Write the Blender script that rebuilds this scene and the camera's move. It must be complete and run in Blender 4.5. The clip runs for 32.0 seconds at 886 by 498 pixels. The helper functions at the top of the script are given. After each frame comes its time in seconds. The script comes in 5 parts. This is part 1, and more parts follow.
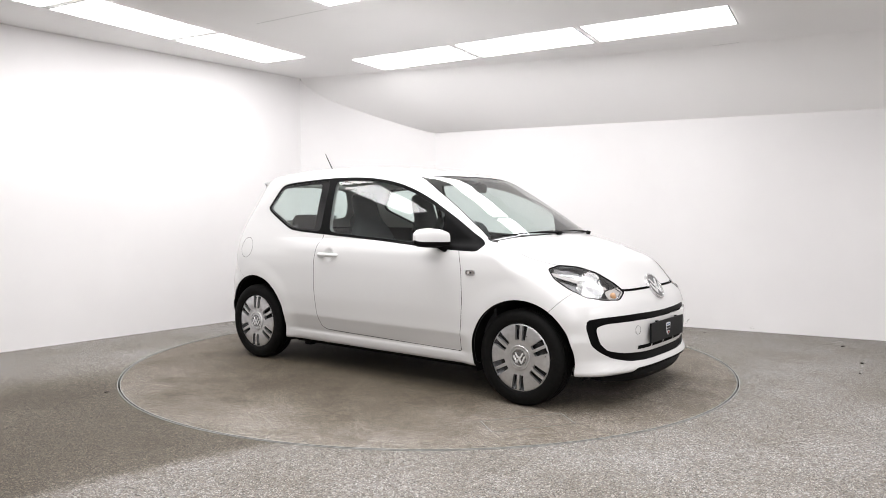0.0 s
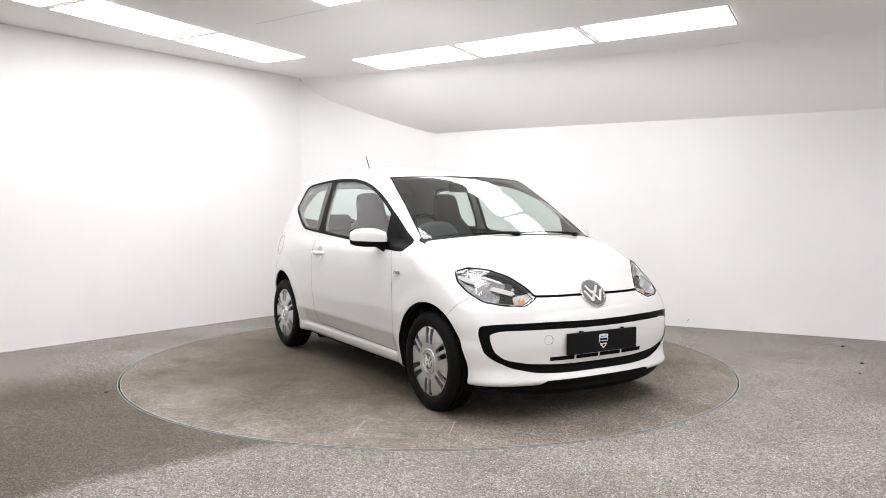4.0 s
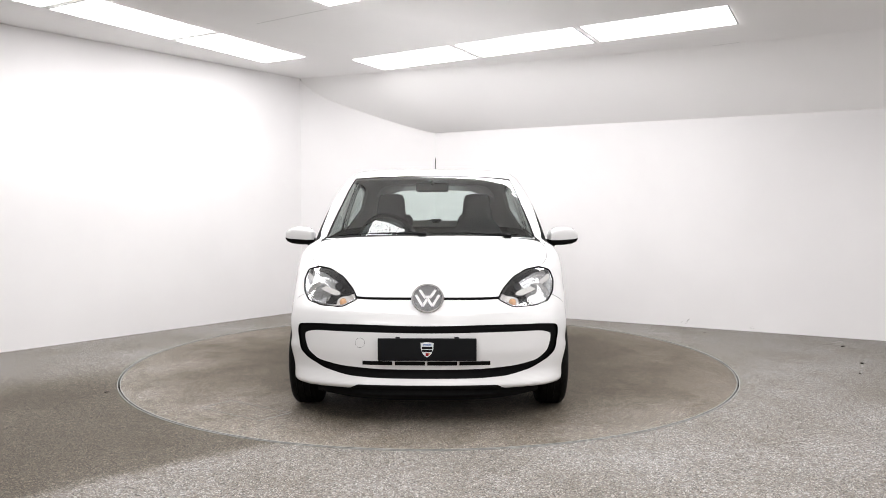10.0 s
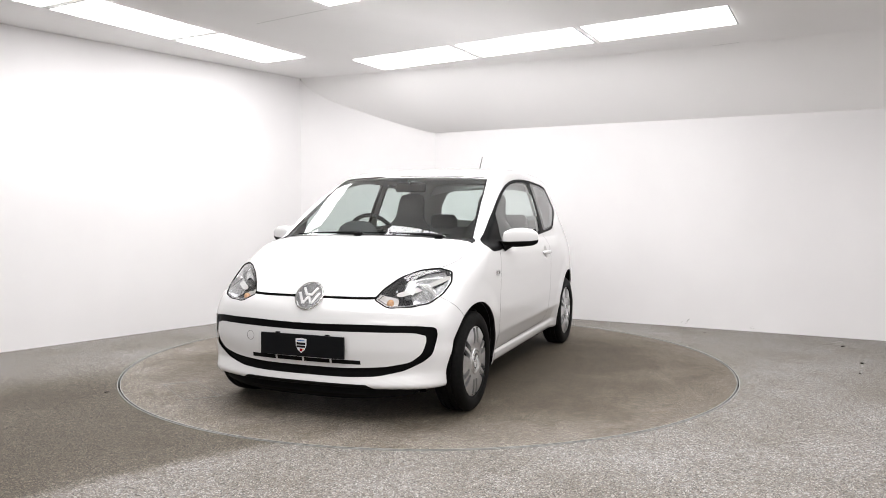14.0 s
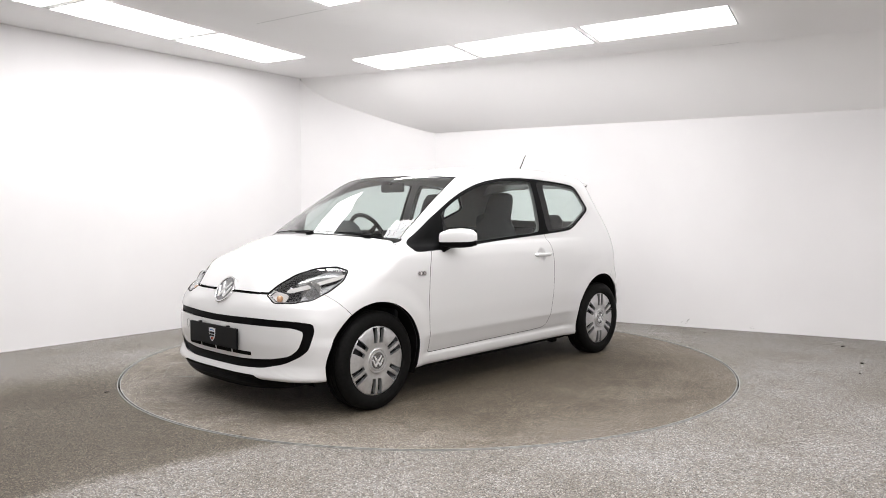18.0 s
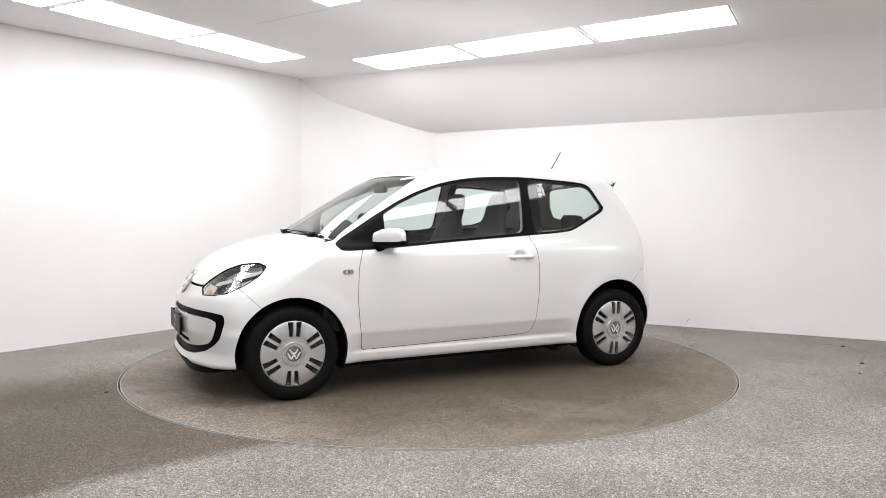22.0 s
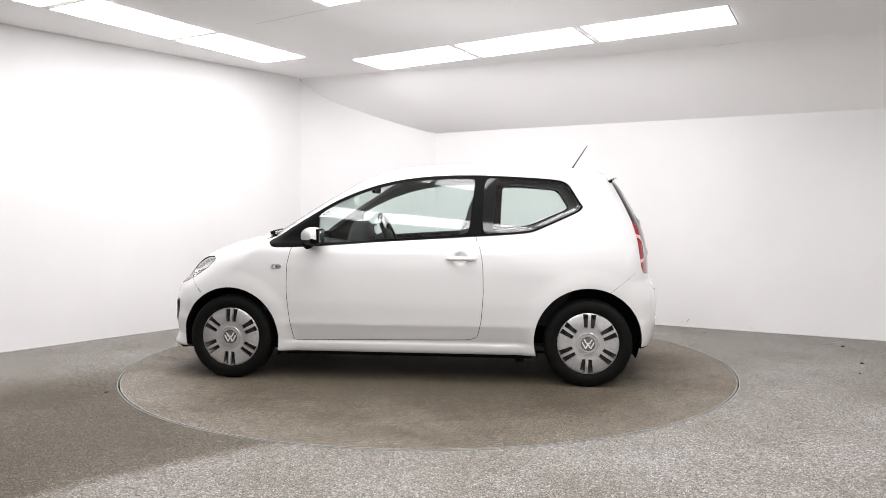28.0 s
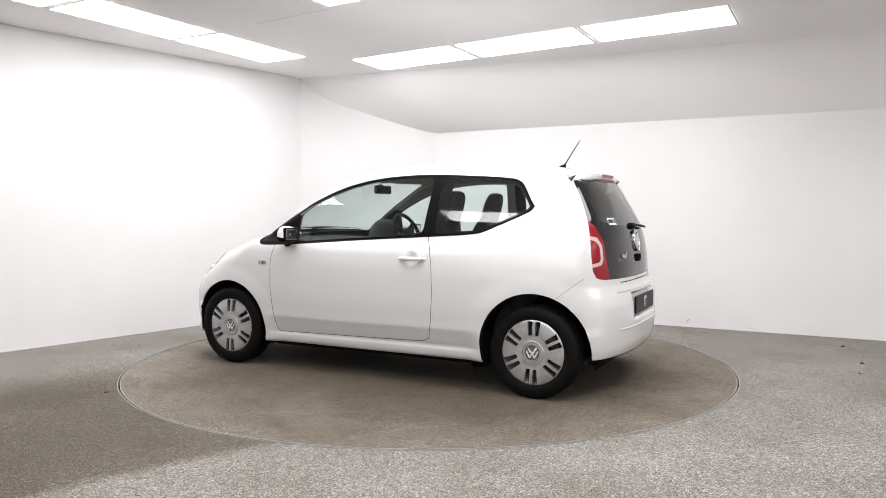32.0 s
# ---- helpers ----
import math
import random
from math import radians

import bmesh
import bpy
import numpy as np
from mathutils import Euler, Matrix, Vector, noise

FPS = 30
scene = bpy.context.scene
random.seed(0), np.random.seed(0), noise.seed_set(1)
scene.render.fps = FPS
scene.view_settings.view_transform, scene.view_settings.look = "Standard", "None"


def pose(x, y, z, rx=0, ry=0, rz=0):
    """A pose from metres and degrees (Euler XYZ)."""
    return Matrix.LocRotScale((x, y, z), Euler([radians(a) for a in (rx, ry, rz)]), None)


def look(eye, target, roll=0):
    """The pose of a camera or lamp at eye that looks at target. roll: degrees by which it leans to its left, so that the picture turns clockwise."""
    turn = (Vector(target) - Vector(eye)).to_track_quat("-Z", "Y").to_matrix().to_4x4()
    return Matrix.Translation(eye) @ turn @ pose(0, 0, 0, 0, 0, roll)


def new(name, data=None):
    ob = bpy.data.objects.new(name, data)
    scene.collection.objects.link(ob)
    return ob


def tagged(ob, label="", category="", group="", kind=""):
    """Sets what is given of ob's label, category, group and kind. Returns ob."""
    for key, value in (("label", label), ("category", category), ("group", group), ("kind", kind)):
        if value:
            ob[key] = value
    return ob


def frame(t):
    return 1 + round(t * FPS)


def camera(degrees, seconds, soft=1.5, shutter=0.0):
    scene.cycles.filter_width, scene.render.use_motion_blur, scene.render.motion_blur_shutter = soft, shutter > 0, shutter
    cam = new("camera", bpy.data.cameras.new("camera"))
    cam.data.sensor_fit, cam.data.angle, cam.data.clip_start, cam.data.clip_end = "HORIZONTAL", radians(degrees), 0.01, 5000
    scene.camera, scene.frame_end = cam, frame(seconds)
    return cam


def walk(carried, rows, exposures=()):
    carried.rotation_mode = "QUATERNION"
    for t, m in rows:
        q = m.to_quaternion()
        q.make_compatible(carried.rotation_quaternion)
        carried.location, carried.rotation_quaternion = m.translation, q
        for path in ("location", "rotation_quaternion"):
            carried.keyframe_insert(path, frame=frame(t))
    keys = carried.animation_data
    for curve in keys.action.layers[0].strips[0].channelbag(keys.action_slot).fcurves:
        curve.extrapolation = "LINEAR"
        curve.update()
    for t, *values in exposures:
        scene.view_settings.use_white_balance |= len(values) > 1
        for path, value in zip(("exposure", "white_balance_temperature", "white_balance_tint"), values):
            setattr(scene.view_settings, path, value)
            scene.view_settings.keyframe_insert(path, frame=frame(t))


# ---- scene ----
cam = camera(61.02, 32.0, 0.9)
# the camera stands on a tripod and looks over the turntable, whose axis is the origin
EYE = (0.0, -5.7946, 1.1492)
LEVEL = look(EYE, (EYE[0] + 0.016252, EYE[1] + 0.998614, EYE[2] - 0.050068), 0.084)
walk(cam, [(0.0, LEVEL), (32.0, LEVEL)], [(0.0, 0.0), (32.0, 0.0)])

# ---- light: the ceiling panels alone light the closed studio ----
world = bpy.data.worlds.new("world")
scene.world = world
world.use_nodes = True
world.node_tree.nodes["Background"].inputs[0].default_value = (0.9, 0.95, 1.0, 1)
world.node_tree.nodes["Background"].inputs[1].default_value = 0.02
PANEL_STRENGTH = 9.2

# ---- materials ----
def material(name, colour, rough=0.5, metal=0.0, **more):
    m = bpy.data.materials.new(name)
    m.use_nodes = True
    b = m.node_tree.nodes["Principled BSDF"]
    b.inputs["Base Color"].default_value = (*colour, 1)
    b.inputs["Roughness"].default_value = rough
    b.inputs["Metallic"].default_value = metal
    for key, value in more.items():
        b.inputs[key.replace("_", " ")].default_value = value
    return m


def node(m, kind, **values):
    n = m.node_tree.nodes.new(kind)
    for key, value in values.items():
        if key in n.inputs:
            n.inputs[key].default_value = value
    return n


def wire(m, a, out, b, into):
    m.node_tree.links.new(a.outputs[out], b.inputs[into])


def grain(m, scale, low, high, bump=0.0, distance=0.002, detail=4.0, rough=None, second=0.0):
    """Mottles the colour between two shades with noise at two scales, and roughens the relief."""
    b = m.node_tree.nodes["Principled BSDF"]
    co = node(m, "ShaderNodeTexCoord")
    n = node(m, "ShaderNodeTexNoise", Scale=scale, Detail=detail)
    wire(m, co, "Object", n, "Vector")
    ramp = node(m, "ShaderNodeValToRGB")
    ramp.color_ramp.elements[0].position, ramp.color_ramp.elements[1].position = 0.3, 0.7
    ramp.color_ramp.elements[0].color, ramp.color_ramp.elements[1].color = (*low, 1), (*high, 1)
    source, out = n, "Fac"
    if second:
        n2 = node(m, "ShaderNodeTexNoise", Scale=second, Detail=3.0)
        wire(m, co, "Object", n2, "Vector")
        mix = node(m, "ShaderNodeMath")
        mix.operation = "MULTIPLY_ADD"
        mix.inputs[1].default_value, mix.inputs[2].default_value = 0.6, 0.0
        wire(m, n, "Fac", mix, 0)
        add = node(m, "ShaderNodeMath")
        add.operation = "MULTIPLY_ADD"
        add.inputs[1].default_value = 0.4
        wire(m, n2, "Fac", add, 0)
        wire(m, mix, 0, add, 2)
        source, out = add, 0
    wire(m, source, out, ramp, "Fac")
    wire(m, ramp, "Color", b, "Base Color")
    if bump:
        bp = node(m, "ShaderNodeBump", Strength=bump, Distance=distance)
        wire(m, n, "Fac", bp, "Height")
        wire(m, bp, "Normal", b, "Normal")
    if rough:
        r = node(m, "ShaderNodeMapRange")
        r.inputs["To Min"].default_value, r.inputs["To Max"].default_value = rough
        wire(m, source, out, r, "Value")
        wire(m, r, 0, b, "Roughness")
    return m


WALL = grain(material("wall_paint", (0.81, 0.80, 0.802), 0.75), 1.3, (0.79, 0.78, 0.782), (0.83, 0.82, 0.822), 0.08, 0.001, 8.0)
# grey for the unseen back wall, darkened to hold back bounce light
BACK_GREY = grain(material("grey_back_wall", (0.66, 0.66, 0.665), 0.7), 2.0, (0.63, 0.63, 0.635), (0.69, 0.69, 0.695), 0.1, 0.002)
CEILING = grain(material("ceiling_paint", (0.9, 0.892, 0.89), 0.8), 0.9, (0.885, 0.877, 0.875), (0.912, 0.905, 0.902), 0.08, 0.001, 8.0)
PANEL = material("lit_diffuser", (0.9, 0.9, 0.9), 0.5)
PANEL.node_tree.nodes["Principled BSDF"].inputs["Emission Color"].default_value = (1.0, 0.985, 0.99, 1)
PANEL.node_tree.nodes["Principled BSDF"].inputs["Emission Strength"].default_value = PANEL_STRENGTH
PANEL_FRAME = material("lamp_frame", (0.30, 0.30, 0.30), 0.5)


def resin_floor(name, stain_and_shade, hue=(1.0, 1.0, 1.0), soil=0.70):
    """Bonded fine gravel: light, dark and brown grains, dulled by tyre dirt, and on the disc by painted shade."""
    m = material(name, (0.2, 0.18, 0.165), 0.75)
    b = m.node_tree.nodes["Principled BSDF"]
    co = node(m, "ShaderNodeTexCoord")
    cell = node(m, "ShaderNodeTexVoronoi", Scale=230.0)
    wire(m, co, "Object", cell, "Vector")
    split = node(m, "ShaderNodeSeparateColor")
    wire(m, cell, "Color", split, "Color")
    ramp = node(m, "ShaderNodeValToRGB")
    ramp.color_ramp.interpolation = "CONSTANT"
    shades = [(0.0, (0.045, 0.040, 0.035)), (0.16, (0.145, 0.124, 0.104)), (0.36, (0.195, 0.182, 0.167)), (0.56, (0.262, 0.226, 0.192)), (0.70, (0.245, 0.242, 0.230)), (0.89, (0.50, 0.475, 0.445))]
    for i, (at, c) in enumerate(shades):
        el = ramp.color_ramp.elements[i] if i < 2 else ramp.color_ramp.elements.new(at)
        el.position, el.color = at, (c[0] * hue[0], c[1] * hue[1], c[2] * hue[2], 1)
    wire(m, split, "Red", ramp, "Fac")
    blot = node(m, "ShaderNodeTexNoise", Scale=1.1, Detail=5.0, Roughness=0.65)
    wire(m, co, "Object", blot, "Vector")
    fine = node(m, "ShaderNodeTexNoise", Scale=26.0, Detail=4.0)
    wire(m, co, "Object", fine, "Vector")
    dirt = node(m, "ShaderNodeMapRange")
    for key, value in (("From Min", 0.3), ("From Max", 0.7), ("To Min", soil), ("To Max", 1.12)):
        dirt.inputs[key].default_value = value
    wire(m, blot, "Fac", dirt, "Value")
    dirt2 = node(m, "ShaderNodeMapRange")
    for key, value in (("From Min", 0.3), ("From Max", 0.7), ("To Min", 0.92), ("To Max", 1.08)):
        dirt2.inputs[key].default_value = value
    wire(m, fine, "Fac", dirt2, "Value")
    last = node(m, "ShaderNodeMath")
    last.operation = "MULTIPLY"
    wire(m, dirt, 0, last, 0)
    wire(m, dirt2, 0, last, 1)
    if stain_and_shade:
        last = stain_and_shade(m, co, blot, last)
    # dirt and the disc's painted shade darken the gravel and turn it brown
    tint = node(m, "ShaderNodeCombineXYZ")
    for axis, power in (("X", 0.94), ("Y", 1.05), ("Z", 1.28)):
        p = node(m, "ShaderNodeMath")
        p.operation, p.inputs[1].default_value = "POWER", power
        wire(m, last, 0, p, 0)
        wire(m, p, 0, tint, axis)
    mul = node(m, "ShaderNodeVectorMath")
    mul.operation = "MULTIPLY"
    wire(m, ramp, "Color", mul, 0)
    wire(m, tint, 0, mul, 1)
    wire(m, mul, 0, b, "Base Color")
    bump = node(m, "ShaderNodeBump", Strength=0.5, Distance=0.003)
    wire(m, cell, "Distance", bump, "Height")
    wire(m, bump, "Normal", b, "Normal")
    return m


def ramp_between(m, source, a, b, lo, hi):
    r = node(m, "ShaderNodeMapRange")
    r.interpolation_type = "SMOOTHSTEP"
    for key, value in (("From Min", a), ("From Max", b), ("To Min", lo), ("To Max", hi)):
        r.inputs[key].default_value = value
    wire(m, source, 0, r, "Value")
    return r


def sums(m, pairs, plus=0.0):
    """The sum of outputs, each times a number."""
    last = None
    for n, out, k in pairs:
        s = node(m, "ShaderNodeMath")
        s.operation = "MULTIPLY_ADD"
        s.inputs[1].default_value, s.inputs[2].default_value = k, plus
        wire(m, n, out, s, 0)
        if last:
            wire(m, last, 0, s, 2)
        last = s
    return last


def times(m, a, b):
    p = node(m, "ShaderNodeMath")
    p.operation = "MULTIPLY"
    wire(m, a, 0, p, 0)
    wire(m, b, 0, p, 1)
    return p


def tyre_dirt(m, co, blot, clean):
    """A soiled lane, two metres wide, by which cars drive onto the turntable; cleaner gravel elsewhere."""
    xyz = node(m, "ShaderNodeSeparateXYZ")
    wire(m, co, "Object", xyz, "Vector")
    across = sums(m, [(xyz, "X", 0.64), (xyz, "Y", -0.77), (blot, "Fac", 0.35)])
    along = sums(m, [(xyz, "X", -0.77), (xyz, "Y", -0.64)])
    near = ramp_between(m, across, 1.42, 1.18, 0.0, 1.0)
    far = ramp_between(m, across, -1.6, -0.3, 0.0, 1.0)
    out = ramp_between(m, along, 0.2, 1.2, 0.0, 1.0)
    lane = times(m, times(m, near, far), out)
    shade = ramp_between(m, lane, 0.0, 1.0, 1.12, 0.45)
    return times(m, clean, shade)


def worn_shaded_disc(m, co, blot, clean):
    """Blotchy dirt on the disc, darker towards one side, with shade painted in the middle."""
    xyz = node(m, "ShaderNodeSeparateXYZ")
    wire(m, co, "Object", xyz, "Vector")
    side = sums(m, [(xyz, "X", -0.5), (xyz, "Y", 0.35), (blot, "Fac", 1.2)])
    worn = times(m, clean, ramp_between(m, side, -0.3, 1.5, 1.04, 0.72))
    # darker blotches trodden and dripped all over it
    drips = node(m, "ShaderNodeTexNoise", Scale=3.4, Detail=7.0, Roughness=0.7)
    wire(m, co, "Object", drips, "Vector")
    worn = times(m, worn, ramp_between(m, drips, 0.50, 0.70, 1.03, 0.70))
    # oil and tyre dirt in the middle, the car's shade painted in too
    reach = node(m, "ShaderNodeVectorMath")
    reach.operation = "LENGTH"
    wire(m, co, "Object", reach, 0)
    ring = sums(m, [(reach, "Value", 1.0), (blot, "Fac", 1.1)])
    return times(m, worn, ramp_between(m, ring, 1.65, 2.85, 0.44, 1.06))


FLOOR = resin_floor("resin_floor", tyre_dirt)
DISC = resin_floor("resin_turntable", worn_shaded_disc, (1.02, 0.98, 0.925), 0.60)
STEEL = grain(material("steel_edge", (0.3, 0.305, 0.29), 0.5, 0.3), 30, (0.24, 0.245, 0.235), (0.40, 0.405, 0.385))
GAP = material("dark_gap", (0.005, 0.0048, 0.0045), 0.9, Specular_IOR_Level=0.1)
PAINT = material("white_paint", (0.70, 0.698, 0.698), 0.32, Coat_Weight=0.85, Coat_Roughness=0.04)
PLASTIC = grain(material("black_plastic", (0.004, 0.004, 0.0042), 0.5, Specular_IOR_Level=0.06), 240, (0.0025, 0.0025, 0.0026), (0.0055, 0.0055, 0.0058), 0.15, 0.0006)
GLOSS = material("gloss_black", (0.010, 0.010, 0.011), 0.06)
RUBBER = grain(material("rubber", (0.005, 0.005, 0.005), 0.6, Specular_IOR_Level=0.09), 60, (0.0035, 0.0035, 0.0035), (0.007, 0.0068, 0.0066), 0.2, 0.001)
UNDER = grain(material("underbody", (0.012, 0.012, 0.012), 0.9, Specular_IOR_Level=0.1), 12, (0.004, 0.004, 0.004), (0.010, 0.0095, 0.009))
TRIM = grain(material("cabin_trim", (0.03, 0.031, 0.033), 0.65, Specular_IOR_Level=0.3), 90, (0.024, 0.025, 0.027), (0.04, 0.041, 0.043), 0.15, 0.0008)
LINING = material("grey_headlining", (0.42, 0.42, 0.415), 0.9)
FABRIC = grain(material("seat_fabric", (0.028, 0.029, 0.032), 0.9), 300, (0.018, 0.019, 0.021), (0.045, 0.046, 0.05), 0.3, 0.001)
CHROME = material("chrome", (0.72, 0.72, 0.73), 0.14, 1.0)
SILVER = grain(material("silver_hubcap", (0.56, 0.56, 0.565), 0.28, 0.75), 40, (0.51, 0.51, 0.515), (0.61, 0.61, 0.615), 0.0, rough=(0.24, 0.36))
RED = material("red_lens", (0.27, 0.005, 0.010), 0.2, Specular_IOR_Level=0.35, Coat_Weight=0.12, Coat_Roughness=0.02)
PINK = material("pale_lens", (0.66, 0.44, 0.44), 0.1, Coat_Weight=1.0, Coat_Roughness=0.02)
AMBER = material("amber_lens", (0.72, 0.40, 0.20), 0.12, Coat_Weight=1.0, Coat_Roughness=0.02)
REFLECTOR = grain(material("lamp_reflector", (0.4, 0.4, 0.405), 0.2, 0.6), 18, (0.22, 0.222, 0.226), (0.52, 0.525, 0.53), 0.08, 0.004)
WHITE_PRINT = material("white_print", (0.7, 0.72, 0.74), 0.4)
LAMP_DARK = material("lamp_housing", (0.045, 0.046, 0.049), 0.22, 0.3)
PLATE = material("dark_plate", (0.005, 0.0055, 0.0065), 0.42, Specular_IOR_Level=0.14)


def glass(name, tint, dark=0.0):
    """Thin car glass: a clear tinted sheet with a mirror's share that grows at glancing angles."""
    m = bpy.data.materials.new(name)
    m.use_nodes = True
    t = m.node_tree
    t.nodes.clear()
    out = t.nodes.new("ShaderNodeOutputMaterial")
    clear, gloss, mix = (t.nodes.new(k) for k in ("ShaderNodeBsdfTransparent", "ShaderNodeBsdfGlossy", "ShaderNodeMixShader"))
    clear.inputs[0].default_value = (*tint, 1)
    gloss.inputs["Roughness"].default_value = 0.02
    facing, power, share = t.nodes.new("ShaderNodeLayerWeight"), t.nodes.new("ShaderNodeMath"), t.nodes.new("ShaderNodeMath")
    power.operation, power.inputs[1].default_value = "POWER", 3.7
    share.operation, share.inputs[1].default_value, share.inputs[2].default_value = "MULTIPLY_ADD", 0.9, 0.085
    facing.inputs[0].default_value = 0.5
    t.links.new(facing.outputs["Facing"], power.inputs[0])
    t.links.new(power.outputs[0], share.inputs[0])
    t.links.new(share.outputs[0], mix.inputs[0])
    t.links.new(clear.outputs[0], mix.inputs[1])
    t.links.new(gloss.outputs[0], mix.inputs[2])
    t.links.new(mix.outputs[0], out.inputs[0])
    return m


GLASS = glass("green_tinted_glass", (0.85, 0.92, 0.90))
CLEAR = glass("clear_lens", (0.93, 0.94, 0.95))
BADGE_FIELD = material("badge_field", (0.25, 0.252, 0.258), 0.25, 0.8)
BADGE_CHROME = material("badge_chrome", (0.88, 0.88, 0.885), 0.18, 0.45)
LAMP_CHROME = grain(material("lamp_chrome", (0.6, 0.6, 0.61), 0.18, 0.85), 60, (0.42, 0.423, 0.427), (0.78, 0.785, 0.79), 0.25, 0.004)
LAMP_FLUTED = grain(material("fluted_reflector", (0.55, 0.55, 0.56), 0.2, 0.35), 55, (0.30, 0.302, 0.306), (0.78, 0.785, 0.79), 0.2, 0.003, rough=(0.12, 0.3))
LAMP_LENS = material("pale_lamp_lens", (0.62, 0.60, 0.58), 0.1, Coat_Weight=1.0)
SMOKED = material("smoked_lens", (0.22, 0.20, 0.19), 0.08, Coat_Weight=1.0, Coat_Roughness=0.02)
BLUE = material("blue_print", (0.05, 0.14, 0.35), 0.4)

# ---- mesh helpers ----
def mesh_object(name, bm, mat, parent=None, smooth=None):
    me = bpy.data.meshes.new(name)
    bmesh.ops.recalc_face_normals(bm, faces=bm.faces)
    bm.to_mesh(me)
    bm.free()
    for m in (mat if isinstance(mat, (list, tuple)) else [mat]):
        me.materials.append(m)
    if smooth is not None:
        me.shade_smooth()
        me.set_sharp_from_angle(angle=radians(smooth))
    ob = new(name, me)
    if parent:
        ob.parent = parent
    return ob


def part(name, bm, mat, parent, label="", smooth=None):
    """One mesh under a thing or a part of it."""
    return tagged(mesh_object(name, bm, mat, parent, smooth), label)


def box(x0, x1, y0, y1, z0, z1, bevel=0.0, segments=2, bm=None):
    bm = bm or bmesh.new()
    got = bmesh.ops.create_cube(bm, size=1)["verts"]
    for v in got:
        v.co = Vector(((x0 + x1) / 2 + v.co.x * (x1 - x0), (y0 + y1) / 2 + v.co.y * (y1 - y0), (z0 + z1) / 2 + v.co.z * (z1 - z0)))
    if bevel:
        edges = list({e for v in got for e in v.link_edges})
        bmesh.ops.bevel(bm, geom=edges, offset=bevel, segments=segments, affect="EDGES", profile=0.5)
    return bm


def prism(outline, lift, bevel=0.0, segments=2, bm=None):
    """A plate with that outline (3D points), thick by the vector lift."""
    bm = bm or bmesh.new()
    f = bm.faces.new([bm.verts.new(p) for p in outline])
    got = bmesh.ops.extrude_face_region(bm, geom=[f])["geom"]
    vs = [g for g in got if isinstance(g, bmesh.types.BMVert)]
    bmesh.ops.translate(bm, verts=vs, vec=lift)
    if bevel:
        top = [g for g in got if isinstance(g, bmesh.types.BMFace)]
        bmesh.ops.bevel(bm, geom=list({e for t in top for e in t.edges}), offset=bevel, segments=segments, affect="EDGES", profile=0.5)
    return bm


def tube(points, radius, n=8, bm=None, closed=False):
    """A round bar along the points; radius may be one number or one a point."""
    bm = bm or bmesh.new()
    pts = [Vector(p) for p in points]
    rad = radius if isinstance(radius, (list, tuple)) else [radius] * len(pts)
    rings = []
    for i, p in enumerate(pts):
        a = pts[i - 1] if i or closed else p
        b = pts[(i + 1) % len(pts)] if i < len(pts) - 1 or closed else p
        t = (b - a).normalized()
        u = t.orthogonal().normalized() if not rings else (last - t * last.dot(t)).normalized()
        last = u
        w = t.cross(u)
        rings.append([bm.verts.new(p + (u * math.cos(k * math.tau / n) + w * math.sin(k * math.tau / n)) * rad[i]) for k in range(n)])
    for i in range(len(rings) if closed else len(rings) - 1):
        a, b = rings[i], rings[(i + 1) % len(rings)]
        for k in range(n):
            bm.faces.new((a[k], a[(k + 1) % n], b[(k + 1) % n], b[k]))
    if not closed:
        bm.faces.new(rings[0][::-1])
        bm.faces.new(rings[-1])
    return bm


def revolve(profile, n=48, axis="Y", centre=(0, 0, 0), bm=None, closed=False):
    """Turns a profile of (radius, along) about an axis."""
    bm = bm or bmesh.new()
    rings = []
    for r, h in profile:
        ring = []
        for k in range(n):
            a = k * math.tau / n
            p = (r * math.cos(a), h, r * math.sin(a)) if axis == "Y" else (r * math.cos(a), r * math.sin(a), h) if axis == "Z" else (h, r * math.cos(a), r * math.sin(a))
            ring.append(bm.verts.new(Vector(p) + Vector(centre)))
        rings.append(ring)
    pairs = list(zip(rings, rings[1:])) + ([(rings[-1], rings[0])] if closed else [])
    for a, b in pairs:
        for k in range(n):
            bm.faces.new((a[k], a[(k + 1) % n], b[(k + 1) % n], b[k]))
    if not closed:
        for ring in (rings[0], rings[-1]):
            bm.faces.new(ring)
    return bm


# ---- the studio ----
CEIL = 2.645
LEFT_DIR, RIGHT_DIR = Vector((-0.6276, -0.7785, 0)), Vector((0.8745, -0.4850, 0))
CORNER_A, CORNER_B = Vector((-1.474, 2.798, 0)), Vector((0.051, 3.014, 0))
FAR_C = CORNER_A + LEFT_DIR * 9.0
FAR_D = CORNER_B + RIGHT_DIR * 8.6
FOLD = CORNER_A + Vector((0, 0, CEIL))
# heights of the sloping soffit, from the fold to the wall under it
SLOPE = [(0.0, CEIL), (0.02, 2.60), (0.06, 2.53), (0.16, 2.43), (0.28, 2.355), (0.49, 2.252), (0.70, 2.162), (0.90, 2.085), (1.0, 2.06)]


def slab(name, a, b, z0, z1, thick, mat):
    """A wall from a to b, with its inner face on that line and its thickness behind."""
    d = (b - a).normalized()
    out = Vector((d.y, -d.x, 0)) * thick
    bm = prism([(a.x, a.y, z0), (b.x, b.y, z0), (b.x, b.y, z1), (a.x, a.y, z1)], out)
    return tagged(mesh_object(name, bm, mat), kind="structure")


